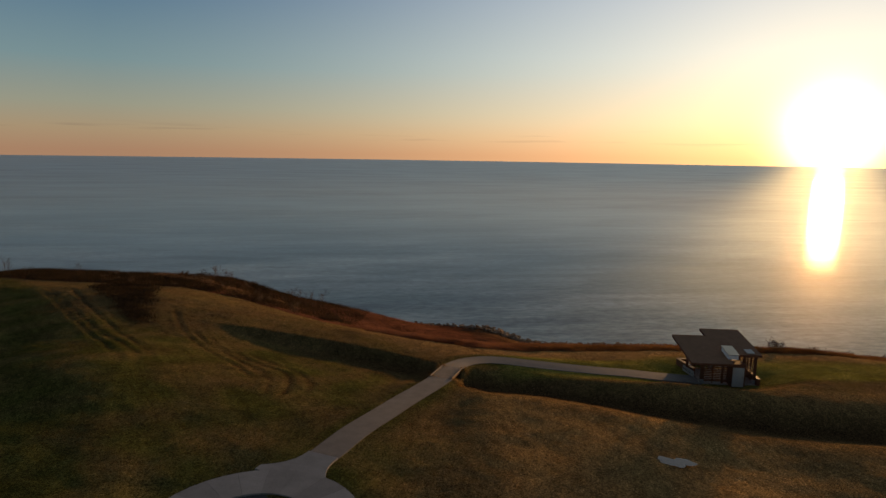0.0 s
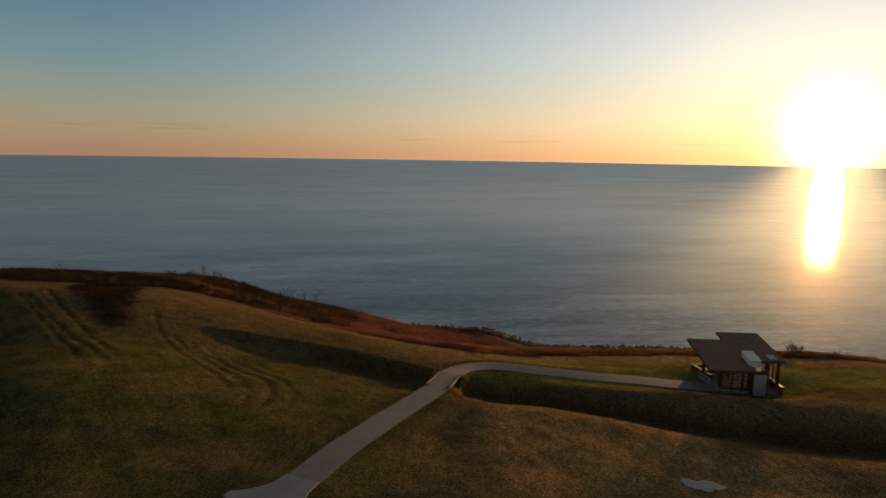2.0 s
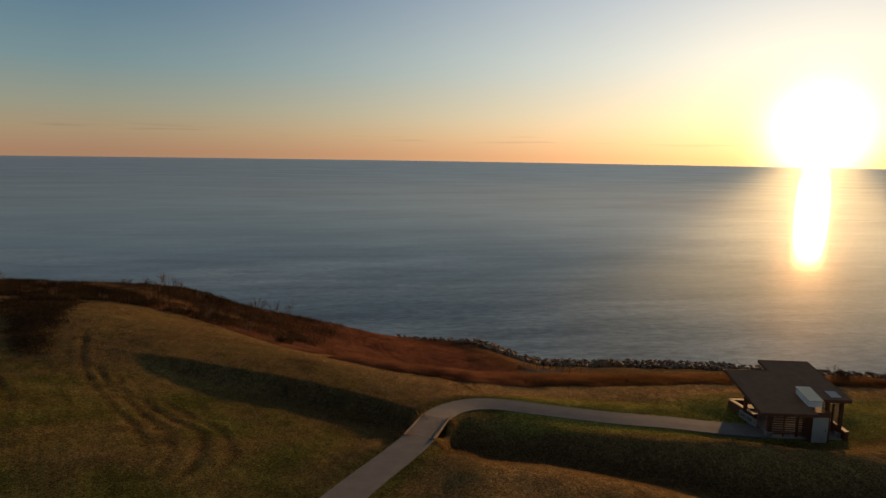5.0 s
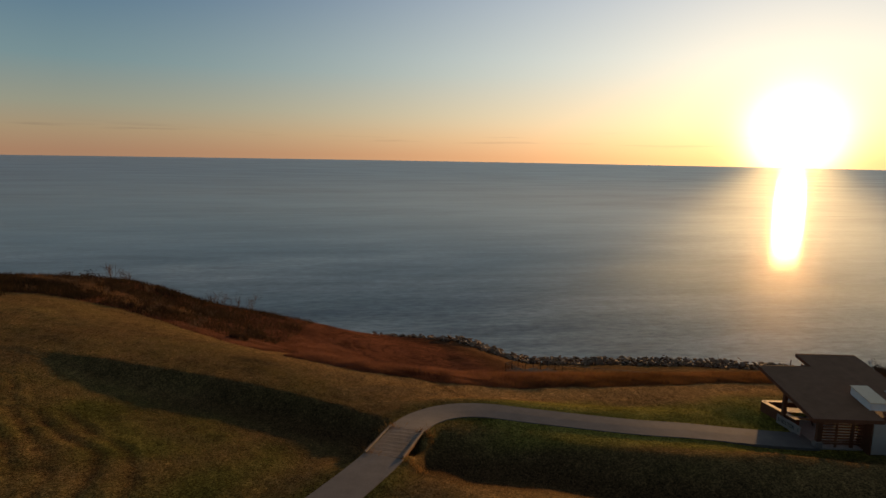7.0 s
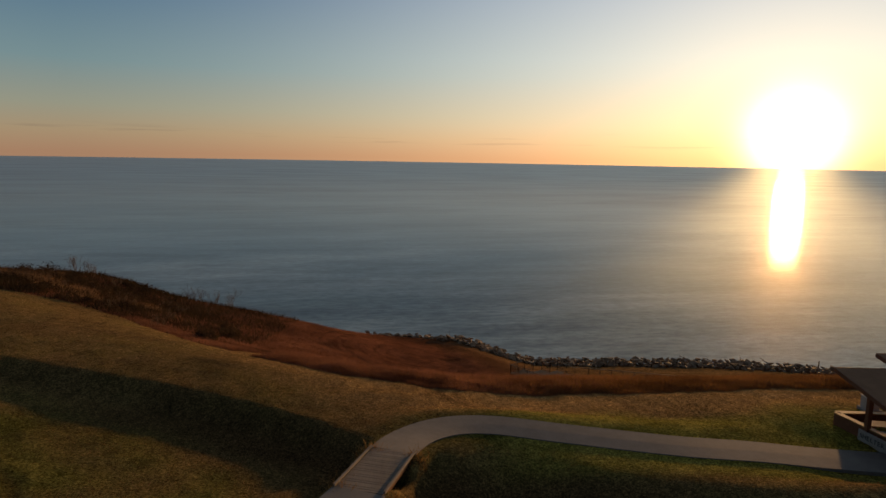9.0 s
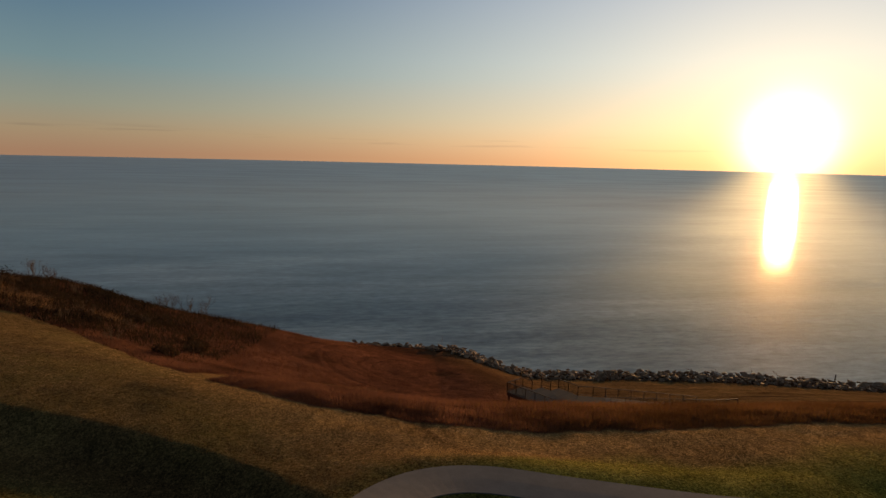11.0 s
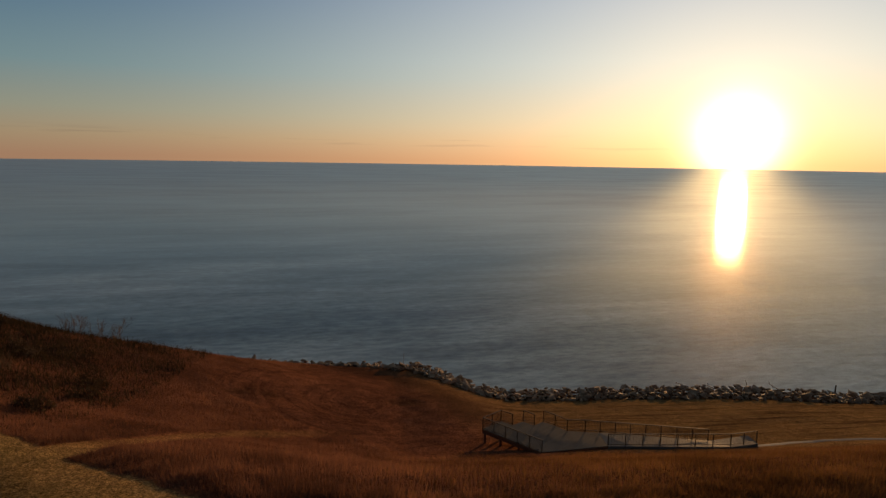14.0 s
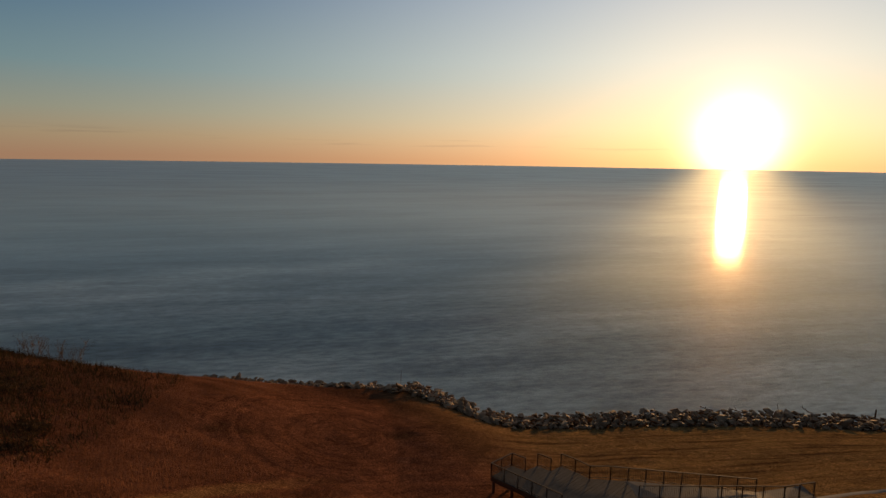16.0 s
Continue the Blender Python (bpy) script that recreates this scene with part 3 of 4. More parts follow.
tall = red * (1 - 0.36 * (1 - ease(trodden + 0.3 * lump(XX, YY, 1.3, 3), 0.5, 1.2)) * (1 - ease(tr_s, 0.45, 0.75)))

# where the lawn colour is brightened as sunlit
lit_lawn = 0.9 * ease(XX, 5, 11) * ease(YY, 61.2, 63.2) * (1 - ease(YY + 1.2 * lump(XX, YY, 4, 31), 69, 71.5 + 3 * ease(XX, 18, 28)))
# dry sunward grass, with the glare over it added to its colour
straw = np.maximum(0.85 * ease(XX + 0.9 * (YY - 74), -8, 5) * ease(YY, 67, 73) * (1 - 0.6 * ease(YY, 86, 100)), 0.7 * ease(XX, 3, 8) * (1 - ease(YY, 53, 60)) * (0.8 + 0.4 * lump(XX, YY, 5, 41)))
# held back along the ditch, so the shade painted there stays dark
straw = np.clip(straw * (1 - 0.8 * np.exp(-(line_distance(XX, YY, DITCH)[0] / 3.0) ** 2)), 0, 1)
ny, nx = XX.shape
verts = np.stack((XX, YY, ZZ), -1).reshape(-1, 3)
idx = np.arange(nx * ny).reshape(ny, nx)
quads = np.stack((idx[:-1, :-1], idx[:-1, 1:], idx[1:, 1:], idx[1:, :-1]), -1).reshape(-1, 4)
gm = bpy.data.meshes.new("ground")
gm.from_pydata(verts, [], quads)
for key, vals in (("tall", tall), ("green", green), ("lit_lawn", lit_lawn), ("straw", straw), ("earth_shade", earth_shade), ("lane", lane), ("along", along), ("mowed", mowed)):
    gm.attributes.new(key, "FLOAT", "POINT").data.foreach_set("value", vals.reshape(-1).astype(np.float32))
gm.shade_smooth()
gm.materials.append(GROUND)
tagged(new("ground", gm), "autumn meadow bluff of mown and reddish tall grass", "ground", kind="structure")

wbm = bmesh.new()
bmesh.ops.create_circle(wbm, cap_ends=True, segments=180, radius=4900, matrix=pose(5, 40, 0))
tagged(part("water", wbm, WATER), "calm grey-blue lake with a bright sun path", "lake", kind="structure")


# ---- footpath ----
def ribbon(pts, heights, width, lift, thick, material, name, parent=None):
    bm = bmesh.new()
    rows = []
    for i, p in enumerate(pts):
        d = pts[min(i + 1, len(pts) - 1)] - pts[max(i - 1, 0)]
        nrm = np.array((-d[1], d[0])) / np.hypot(*d)
        z = heights[i]
        row = []
        for s, dz in ((-0.5, -thick), (-0.5, 0), (0, 0.01), (0.5, 0), (0.5, -thick)):
            q = p + nrm * s * width
            row.append(bm.verts.new((q[0], q[1], z + lift + dz)))
        rows.append(row)
    for r, q in zip(rows, rows[1:]):
        for j in range(4):
            bm.faces.new((r[j], r[j + 1], q[j + 1], q[j]))
    bm.faces.new(rows[0])
    bm.faces.new(rows[-1][::-1])
    return part(name, bm, material, parent)


gap_at = int(np.argmin(np.hypot(ROUTE[:, 0] - SPAN[0], ROUTE[:, 1] - SPAN[1])))
joint = int(np.argmin(np.abs(ROUTE[:, 1] - 40.0)))
for a, b in ((joint - 1, gap_at - 3), (gap_at + 4, len(ROUTE))):
    tagged(ribbon(ROUTE[a:b], ROUTE3[a:b, 2], 2.35, 0.05, 0.5, PATHWAY, "pavement"), "smooth grey footpath winding through the meadow", "footpath", kind="structure")


# ---- timber footbridge over the ditch ----
def footbridge():
    a, b = ROUTE3[gap_at - 4], ROUTE3[gap_at + 4]
    d = Vector((b[0] - a[0], b[1] - a[1], b[2] - a[2]))
    length = d.length
    ahead, side = d.normalized(), Vector((d.y, -d.x, 0)).normalized()
    base = Vector(a) + Vector((0, 0, 0.05))
    bridge = new("footbridge")
    tagged(bridge, "short weathered plank footbridge with low timber kerbs", "bridge")
    count = 24
    for i in range(count):
        mid = base + ahead * ((i + 0.5) * length / count)
        w = length / count * 0.47
        bm = slab([mid + side * s * 1.05 + ahead * f * w + Vector((0, 0, 0.004 * (i % 3))) for s, f in ((-1, -1), (1, -1), (1, 1), (-1, 1))], 0.05)
        part("plank", bm, TIMBER, bridge)
    for s in (-1, 1):
        p, q = base + side * s * 1.1, base + side * s * 1.1 + ahead * length
        part("kerb", beam(p + Vector((0, 0, 0.08)), q + Vector((0, 0, 0.08)), 0.09, 0.11), TIMBER, bridge, "weathered timber kerb rail")
        part("stringer", beam(p - Vector((0, 0, 0.2)) - side * s * 0.15, q - Vector((0, 0, 0.2)) - side * s * 0.15, 0.14, 0.26), STAINED, bridge)


footbridge()


# ---- turning circle at the near end of the path ----
def turning_circle():
    cx, cy, z = -8.6, 31.3, 24.16
    thing = new("turning_circle")
    tagged(thing, "curved concrete pavement ring joined by the footpath", "pavement", kind="structure")
    for k in range(14):
        a0, a1 = radians(-30 + k * 18), radians(-30 + (k + 1) * 18 - 0.12)
        pts = [(cx + r * math.cos(a), cy + r * math.sin(a), z) for r, a in ((3.4, a0), (6.2, a0), (6.2, (a0 + a1) / 2), (6.2, a1), (3.4, a1), (3.4, (a0 + a1) / 2))]
        part("paving_slab", slab(pts, 0.5), CONCRETE, thing)
    a, b = ROUTE3[joint - 1], ROUTE3[joint - 4]
    d = Vector((a[0] - b[0], a[1] - b[1])).normalized()
    side = Vector((d.y, -d.x))
    far = Vector(a[:2])
    flare = [(1.17, 0), (1.2, 0.6), (1.33, 1.2), (1.65, 1.8), (2.2, 2.4), (2.9, 2.9), (2.9, 3.5)]
    ends = [far - side * w - d * v for w, v in reversed(flare)] + [far + side * (1.17 + (w - 1.17) * 0.6) - d * v for w, v in flare]
    part("apron", slab([(p.x, p.y, z - 0.006) for p in ends], 0.5), CONCRETE, thing)
    bm = bmesh.new()
    bmesh.ops.create_circle(bm, cap_ends=True, segments=48, radius=3.36, matrix=pose(cx, cy, z - 0.1))
    part("drive", bm, ASPHALT, thing, "dark asphalt")


turning_circle()


# ---- lakeside shelter ----
def shelter():
    g = 20.93
    hut = new("picnic_shelter")
    tagged(hut, "dark timber picnic shelter with a stepped shingle shed roof", "shelter")
    ca, sa = math.cos(radians(-4)), math.sin(radians(-4))

    def at(x, y, z):
        u, v = x - 31.3, y - 65.5
        return Vector((31.3 + u * ca - v * sa, 65.5 + u * sa + v * ca, z))

    def plane(y, lift=0.0):
        return 24.0 + 0.1165 * (y - 60.6) + lift

    # one sloping roof whose lakeward bay is set back from the near one
    outline = [(27.35, 60.5), (31.5, 60.5), (31.5, 62.9), (35.2, 62.9), (35.2, 69.8), (31.0, 69.8), (31.0, 67.7), (27.35, 67.7)]
    c = [at(x, y, plane(y)) for x, y in outline]
    roof = part("roof", slab(c, 0.12), ROOFING, hut, "dark brown shingle roof stepped in plan")
    for p, q in zip(c, c[1:] + c[:1]):
        part("fascia", beam(p - Vector((0, 0, 0.11)), q - Vector((0, 0, 0.11)), 0.06, 0.24), STAINED, roof)
    for k in range(9):
        x = 27.75 + 0.88 * k
        y0, y1 = (60.6, 67.6) if x < 31.2 else (63.0, 69.7)
        part("rafter", beam(at(x, y0, plane(y0) - 0.24), at(x, y1, plane(y1) - 0.24), 0.1, 0.22), STAINED, roof)
    vent = part("vent_box", slab([at(31.35, 61.7, 24.60), at(32.35, 61.7, 24.60), at(32.35, 63.7, 24.90), at(31.35, 63.7, 24.90)], 0.5), WHITE, hut, "pale metal vent box on the roof")
    part("lid", slab([at(31.3, 61.6, 24.64), at(32.4, 61.6, 24.64), at(32.4, 63.75, 24.96), at(31.3, 63.75, 24.96)], 0.05), LITMETAL, vent, "metal lid coloured cream by painted light")
    part("skylight", slab([at(33.8, 63.2, plane(63.2, 0.08)), at(34.6, 63.2, plane(63.2, 0.08)), at(34.6, 64.2, plane(64.2, 0.08)), at(33.8, 64.2, plane(64.2, 0.08))], 0.05), GREY, hut, "pale grey framed skylight")
    part("floor_slab", slab([at(29.0, 63.0, g + 0.03), at(35.2, 63.0, g + 0.03), at(35.2, 69.2, g + 0.03), at(28.7, 68.9, g + 0.03)], 0.6), CONCRETE, hut)
    for x, y in ((29.3, 63.2), (33.6, 63.2), (28.9, 66.7), (31.9, 66.9), (34.9, 63.6), (34.9, 67.9), (31.9, 68.0)):
        post = part("post", beam(at(x, y, g - 0.1), at(x, y, plane(y, 0.03 if x > 31.6 and y > 63.5 else 0.0) - 0.16), 0.24, 0.24), STAINED, hut)
        part("footing", block(*at(x, y, g + 0.2), 0.46, 0.46, 0.46, bevel=0.03), CONCRETE, post, "grey concrete pier")
    # slatted wind screens
    for x0, x1, y0, y1, tall_, parts_ in ((29.5, 31.4, 63.2, 63.2, 2.1, 2), (31.5, 32.2, 63.2, 63.2, 2.1, 1), (34.9, 34.9, 63.8, 66.4, 2.5, 3)):
        screen = part("screen_sill", beam(at(x0, y0, g + 0.3), at(x1, y1, g + 0.3), 0.09, 0.12), STAINED, hut)
        n_ = int(tall_ / 0.19)
        for k in range(n_):
            z = g + 0.45 + k * 0.19
            part("slat", beam(at(x0, y0, z), at(x1, y1, z), 0.04, 0.1), STAINED, screen)
        for k in range(parts_ + 1):
            f = k / parts_
            x, y = x0 + (x1 - x0) * f, y0 + (y1 - y0) * f
            part("stile", beam(at(x, y, g + 0.05), at(x, y, plane(y) - 0.2), 0.1, 0.1), STAINED, screen)
    # closet with a white door
    part("closet", slab([at(32.1, 62.4, g + 2.45), at(33.5, 62.4, g + 2.45), at(33.5, 63.7, g + 2.45), at(32.1, 63.7, g + 2.45)], 2.6), STAINED, hut, "stained timber closet")
    door = part("door", block(*at(32.75, 62.36, g + 1.05), 1.15, 0.06, 2.05, rz=-4, bevel=0.01), GREY, hut, "pale grey painted door")
    part("handle", block(*at(33.15, 62.3, g + 1.05), 0.04, 0.06, 0.16, bevel=0.01), STEEL, door)
    # low bench wall round the lake side, its timber cap painted with sunlit gold
    corners = [(29.35, 65.7), (28.5, 68.9), (35.1, 69.0), (35.1, 62.9)]
    for (xa, ya), (xb, yb) in zip(corners, corners[1:]):
        w = part("low_wall", beam(at(xa, ya, g + 0.34), at(xb, yb, g + 0.34), 0.3, 0.74), STAINED, hut)
        part("cap", beam(at(xa, ya, g + 0.74), at(xb, yb, g + 0.74), 0.36, 0.06), CAPWOOD, w, "timber seat cap coloured gold as if sunlit")
    # name board
    p, q = at(28.5, 66.75, g + 0.40), at(29.0, 64.6, g + 0.40)
    board = part("sign_board", beam(p, q, 0.08, 0.62), CONCRETE, hut, "pale board lettered SHELTER 1")
    along = (q - p).normalized()
    out = along.cross(Vector((0, 0, 1)))
    for k, ch in enumerate("SHELTER 1"):
        if ch == " ":
            continue
        txt = bpy.data.curves.new("letter", "FONT")
        txt.body, txt.size, txt.extrude, txt.align_x, txt.align_y = ch, 0.36, 0.006, "CENTER", "CENTER"
        tmp = bpy.data.objects.new("letter", txt)
        me = bpy.data.meshes.new_from_object(tmp)
        bpy.data.objects.remove(tmp)
        me.materials.clear()
        me.materials.append(LETTER)
        t = new("letter", me)
        m = Matrix((along, Vector((0, 0, 1)), out)).transposed().to_4x4()
        m.translation = (p + q) / 2 + out * 0.048 + along * (k - 4) * 0.225
        t.parent = board
        t.matrix_local = m


def picnic_table(x, y, z, rz):
    table = new("picnic_table")
    tagged(table, "timber picnic table with two benches under the shelter roof", "table")
    for k in range(4):
        part("board", block(-0.33 + k * 0.22, 0, 0.75, 0.2, 1.9, 0.05, bevel=0.008), CAPWOOD, table)
    for s in (-1, 1):
        part("bench", block(0.72 * s, 0, 0.44, 0.26, 1.9, 0.05, bevel=0.008), CAPWOOD, table)
        part("leg", beam((-0.7, 0.65 * s, 0), (0.3, 0.65 * s, 0.72), 0.06, 0.1), STEEL, table)
        part("leg", beam((0.7, 0.65 * s, 0), (-0.3, 0.65 * s, 0.72), 0.06, 0.1), STEEL, table)
        part("brace", beam((-0.72, 0.65 * s, 0.4), (0.72, 0.65 * s, 0.4), 0.05, 0.08), STEEL, table)
    table.matrix_world = pose(x, y, z, 0, 0, rz)


shelter()
picnic_table(30.4, 67.3, 20.96, 80)
picnic_table(33.3, 67.3, 20.96, 80)


# ---- overlook deck ----
FLOOR = 10.93


def railing(points, name_label, infill=True, gap=1.35):
    """Posts, top and bottom rail and picket panels along a line of floor points."""
    rail = new("railing")
    tagged(rail, name_label, "railing", "railings of the overlook")
    for a, b in zip(points, points[1:]):
        a, b = Vector(a), Vector(b)
        k = max(1, round((b - a).length / gap))
        part("top_rail", beam(a + Vector((0, 0, 1.05)), b + Vector((0, 0, 1.05)), 0.10, 0.05), RAILTOP, rail, "brown handrail with sunlight in its colour")
        part("bottom_rail", beam(a + Vector((0, 0, 0.12)), b + Vector((0, 0, 0.12)), 0.04, 0.04), STEEL, rail)
        for i in range(k):
            p, q = a.lerp(b, i / k), a.lerp(b, (i + 1) / k)
            part("post", beam(p - Vector((0, 0, 0.15)), p + Vector((0, 0, 1.04)), 0.07, 0.07), STEEL, rail)
            bm = bmesh.new()
            c = max(3, int((q - p).length / 0.12))
            for j in range(1, c):
                f = p.lerp(q, j / c)
                beam(f + Vector((0, 0, 0.12)), f + Vector((0, 0, 1.03)), 0.014, 0.014, bm)
            part("panel", bm, STEEL, rail)
        part("post", beam(b - Vector((0, 0, 0.15)), b + Vector((0, 0, 1.04)), 0.07, 0.07), STEEL, rail)


def strips(name, corners, depth, way, wide, gap_, material, parent):
    """A plate cut across into boards or slabs, each a part of its own."""
    way = way.normalized()
    reach = [Vector(c).dot(way) for c in corners]
    u = min(reach)
    while u < max(reach):
        bm = slab(corners, depth)
        for at_, side_ in ((u + gap_ / 2, -1), (u + wide - gap_ / 2, 1)):
            cutg = bmesh.ops.bisect_plane(bm, geom=bm.verts[:] + bm.edges[:] + bm.faces[:], plane_co=way * at_, plane_no=way * side_, clear_outer=True)
            bmesh.ops.edgeloop_fill(bm, edges=[e for e in cutg["geom_cut"] if isinstance(e, bmesh.types.BMEdge)])
        if bm.faces:
            part(name, bm, material, parent)
        else:
            bm.free()
        u += wide


def overlook():
    z = FLOOR
    rim = [(14.95, 105.5), (19.06, 100.68), (25.0, 101.35), (25.1, 103.95), (22.42, 104.5), (21.65, 105.65), (20.8, 106.6), (19.77, 105.9), (18.95, 106.8), (17.77, 106.1), (16.9, 107.0)]
    deck = new("overlook_deck")
    tagged(deck, "grey overlook platform with a notched lake edge on posts", "deck")
    part("joists", slab([(x, y, z - 0.045) for x, y in rim], 0.10), STAINED, deck)
    strips("plank", [(x, y, z) for x, y in rim], 0.05, Vector((0.65, -0.76, 0)), 0.29, 0.014, DECKING, deck)
    for (xa, ya), (xb, yb) in zip(rim, rim[1:] + rim[:1]):
        part("fascia", beam((xa, ya, z - 0.24), (xb, yb, z - 0.24), 0.1, 0.3), STAINED, deck)
    for x, y in ((15.15, 105.4), (16.3, 104.1), (17.6, 102.6), (16.9, 106.7), (18.95, 106.5), (20.8, 106.3), (22.2, 104.5)):
        part("support_post", beam((x, y, at_ground(x, y) - 0.3), (x, y, z - 0.1), 0.2, 0.2), STAINED, deck)
    # sloping approach walk
    strips("ramp_slab", [(25.0, 101.3, z), (34.9, 99.5, z + 0.45), (37.5, 99.8, z + 0.5), (37.6, 101.4, z + 0.5), (34.0, 101.3, z + 0.2), (25.1, 104.0, z)], 0.3, Vector((1, -0.15, 0)), 2.4, 0.02, RAMP, deck)
    railing([(x, y, z) for x, y in ((19.06, 100.68), (14.95, 105.5), (16.9, 107.0), (17.77, 106.1))], "brown steel picket railing on the overlook deck")
    railing([(x, y, z) for x, y in ((18.95, 106.8), (19.77, 105.9))], "short brown steel railing at the deck notch")
    railing([(20.8, 106.6, z), (21.65, 105.65, z), (22.42, 104.5, z), (24.0, 104.3, z), (33.85, 101.25, z + 0.2)], "long brown steel railing beside the approach walk")
    railing([(25.0, 101.4, z), (34.9, 99.6, z + 0.5), (37.4, 99.9, z + 0.55)], "brown steel railing with a sunlit handrail")


overlook()
far_walk = spline([(37.2, 100.0), (44, 101.5), (52, 101.2), (64, 98), (80, 93)], 1.0)
tagged(ribbon(far_walk, [max(at_ground(x, y), 0) for x, y in far_walk], 0.5, 0.04, 0.3, PATHWAY, "pavement"), "pale walk leading along the slope to the deck", "footpath", kind="structure")

# ---- rip-rap along the water ----
rnd = random.Random(5)


def boulder_mesh(k):
    bm = bmesh.new()
    for _ in range(11):
        v = Vector((rnd.gauss(0, 1), rnd.gauss(0, 1), rnd.gauss(0, 1))).normalized() * rnd.uniform(0.75, 1.0)
        bm.verts.new((v.x * 0.72, v.y * 0.48, v.z * 0.31))
    bmesh.ops.convex_hull(bm, input=bm.verts[:])
    for v in [v for v in bm.verts if not v.link_faces]:
        bm.verts.remove(v)
    bmesh.ops.recalc_face_normals(bm, faces=bm.faces[:])
    me = bpy.data.meshes.new("rock")
    bm.to_mesh(me)
    bm.free()
    me.materials.append(STONE)
    return me


rocks = [boulder_mesh(k) for k in range(10)]
rock_data = [(np.array([v.co for v in m.vertices]), [list(p.vertices) for p in m.polygons]) for m in rocks]
riprap = new("riprap")
tagged(riprap, "bank of pale angular boulders along the lake shore", "rock bank")
far_v, far_f, base_i, singles = [], [], 0, 0
for layer in range(2):
    for u in np.arange(-26, 128, 0.92):
        inland = float(np.interp(u, ROCK_X, ROCK_Y))
        wide = float(np.interp(u, (-20, 0, 14, 20, 26, 60), (5, 6.5, 8, 7, 6.5, 7)))
        for v in np.arange(0.1, wide, 0.9):
            if layer and rnd.random() < 0.45:
                continue
            x, y = u + rnd.uniform(-0.45, 0.45), inland + v + rnd.uniform(-0.45, 0.45)
            s = rnd.uniform(0.5, 1.05) + (0.6 if rnd.random() < 0.16 else 0.05)
            berm = 0.35 * math.exp(-((v - wide * 0.75) / (wide * 0.25)) ** 2)
            z = max(float(land(np.array([x]), np.array([y]))[0]), -0.3) + berm + 0.12 + layer * rnd.uniform(0.2, 0.55)
            m = pose(x, y, z, rnd.uniform(-35, 35), rnd.uniform(-35, 35), rnd.uniform(0, 360)) @ Matrix.Scale(s, 4)
            k = rnd.randrange(10)
            if singles < 300 and 2 < x < 34 and (layer or rnd.random() < 0.6):
                ob = new("rock", rocks[k])
                ob.parent = riprap
                ob.matrix_local = m
                singles += 1
            else:
                co = rock_data[k][0] @ np.array(m.to_3x3()).T + np.array(m.translation)
                far_v.append(co)
                far_f += [[i + base_i for i in f] for f in rock_data[k][1]]
                base_i += len(co)
fm = bpy.data.meshes.new("shore_stone")
fm.from_pydata(np.vstack(far_v), [], far_f)
fm.materials.append(STONE)
fo = new("shore_stone", fm)
fo.parent = riprap
fo["kind"] = "stuff"


def branch_tube(bm, a, b, ra, rb):
    a, b = Vector(a), Vector(b)
    d = (b - a).normalized()
    x = d.orthogonal().normalized()
    y = d.cross(x)
    ring = [[bm.verts.new(p + (x * math.cos(t) + y * math.sin(t)) * r) for t in (0, 2.1, 4.2)] for p, r in ((a, ra), (b, rb))]
    for i in range(3):
        bm.faces.new((ring[0][i], ring[0][(i + 1) % 3], ring[1][(i + 1) % 3], ring[1][i]))


def driftwood(x, y, length, rz, tilt):
    bm = bmesh.new()
    z = max(at_ground(x, y), 0) + 0.75
    way = Vector((math.cos(radians(rz)) * math.cos(radians(tilt)), math.sin(radians(rz)) * math.cos(radians(tilt)), math.sin(radians(tilt))))
    p, r = Vector((x, y, z)), 0.13
    for i in range(5):
        q = p + way * length / 5 + Vector((rnd.uniform(-1, 1), rnd.uniform(-1, 1), rnd.uniform(-1, 1))) * 0.12
        branch_tube(bm, p, q, r, r * 0.8)
        if i in (2, 3):
            branch_tube(bm, q, q + (way + Vector((rnd.uniform(-1, 1), rnd.uniform(-1, 1), rnd.uniform(0, 1)))).normalized() * length * 0.25, r * 0.5, 0.02)
        p, r = q, r * 0.8
    tagged(part("driftwood_log", bm, DRIFT), "bleached driftwood log lying on the boulders", "log", "driftwood on the shore")


for spec in ((31.5, 134.2, 2.2, 165, 8), (49.5, 133.5, 2.0, 155, 14), (54, 132.5, 2.6, 165, 7), (62, 131, 1.6, 120, 12), (40, 133, 2.0, 20, 3)):
    driftwood(*spec)


# ---- shrubs ----
def bare_shrub(x, y, high, stems, seed, label):
    r = random.Random(seed)
    bm = bmesh.new()

    def grow(p, way, length, rad, depth):
        q = p + way * length
        branch_tube(bm, p, q, rad, rad * 0.6)
        if depth:
            for _ in range(3):
                w = (way + Vector((r.uniform(-0.7, 0.7), r.uniform(-0.7, 0.7), r.uniform(-0.1, 0.5)))).normalized()
                grow(p.lerp(q, r.uniform(0.5, 1)), w, length * r.uniform(0.5, 0.8), rad * 0.55, depth - 1)

    z = at_ground(x, y) - 0.1
    for _ in range(stems):
        w = Vector((r.uniform(-0.5, 0.5), r.uniform(-0.5, 0.5), 1)).normalized()
        grow(Vector((x + r.uniform(-0.5, 0.5), y + r.uniform(-0.5, 0.5), z)), w, high * r.uniform(0.3, 0.5), 0.03, 3)
    tagged(part("bare_shrub", bm, BARK), label, "shrub", "leafless shrubs on the bluff")


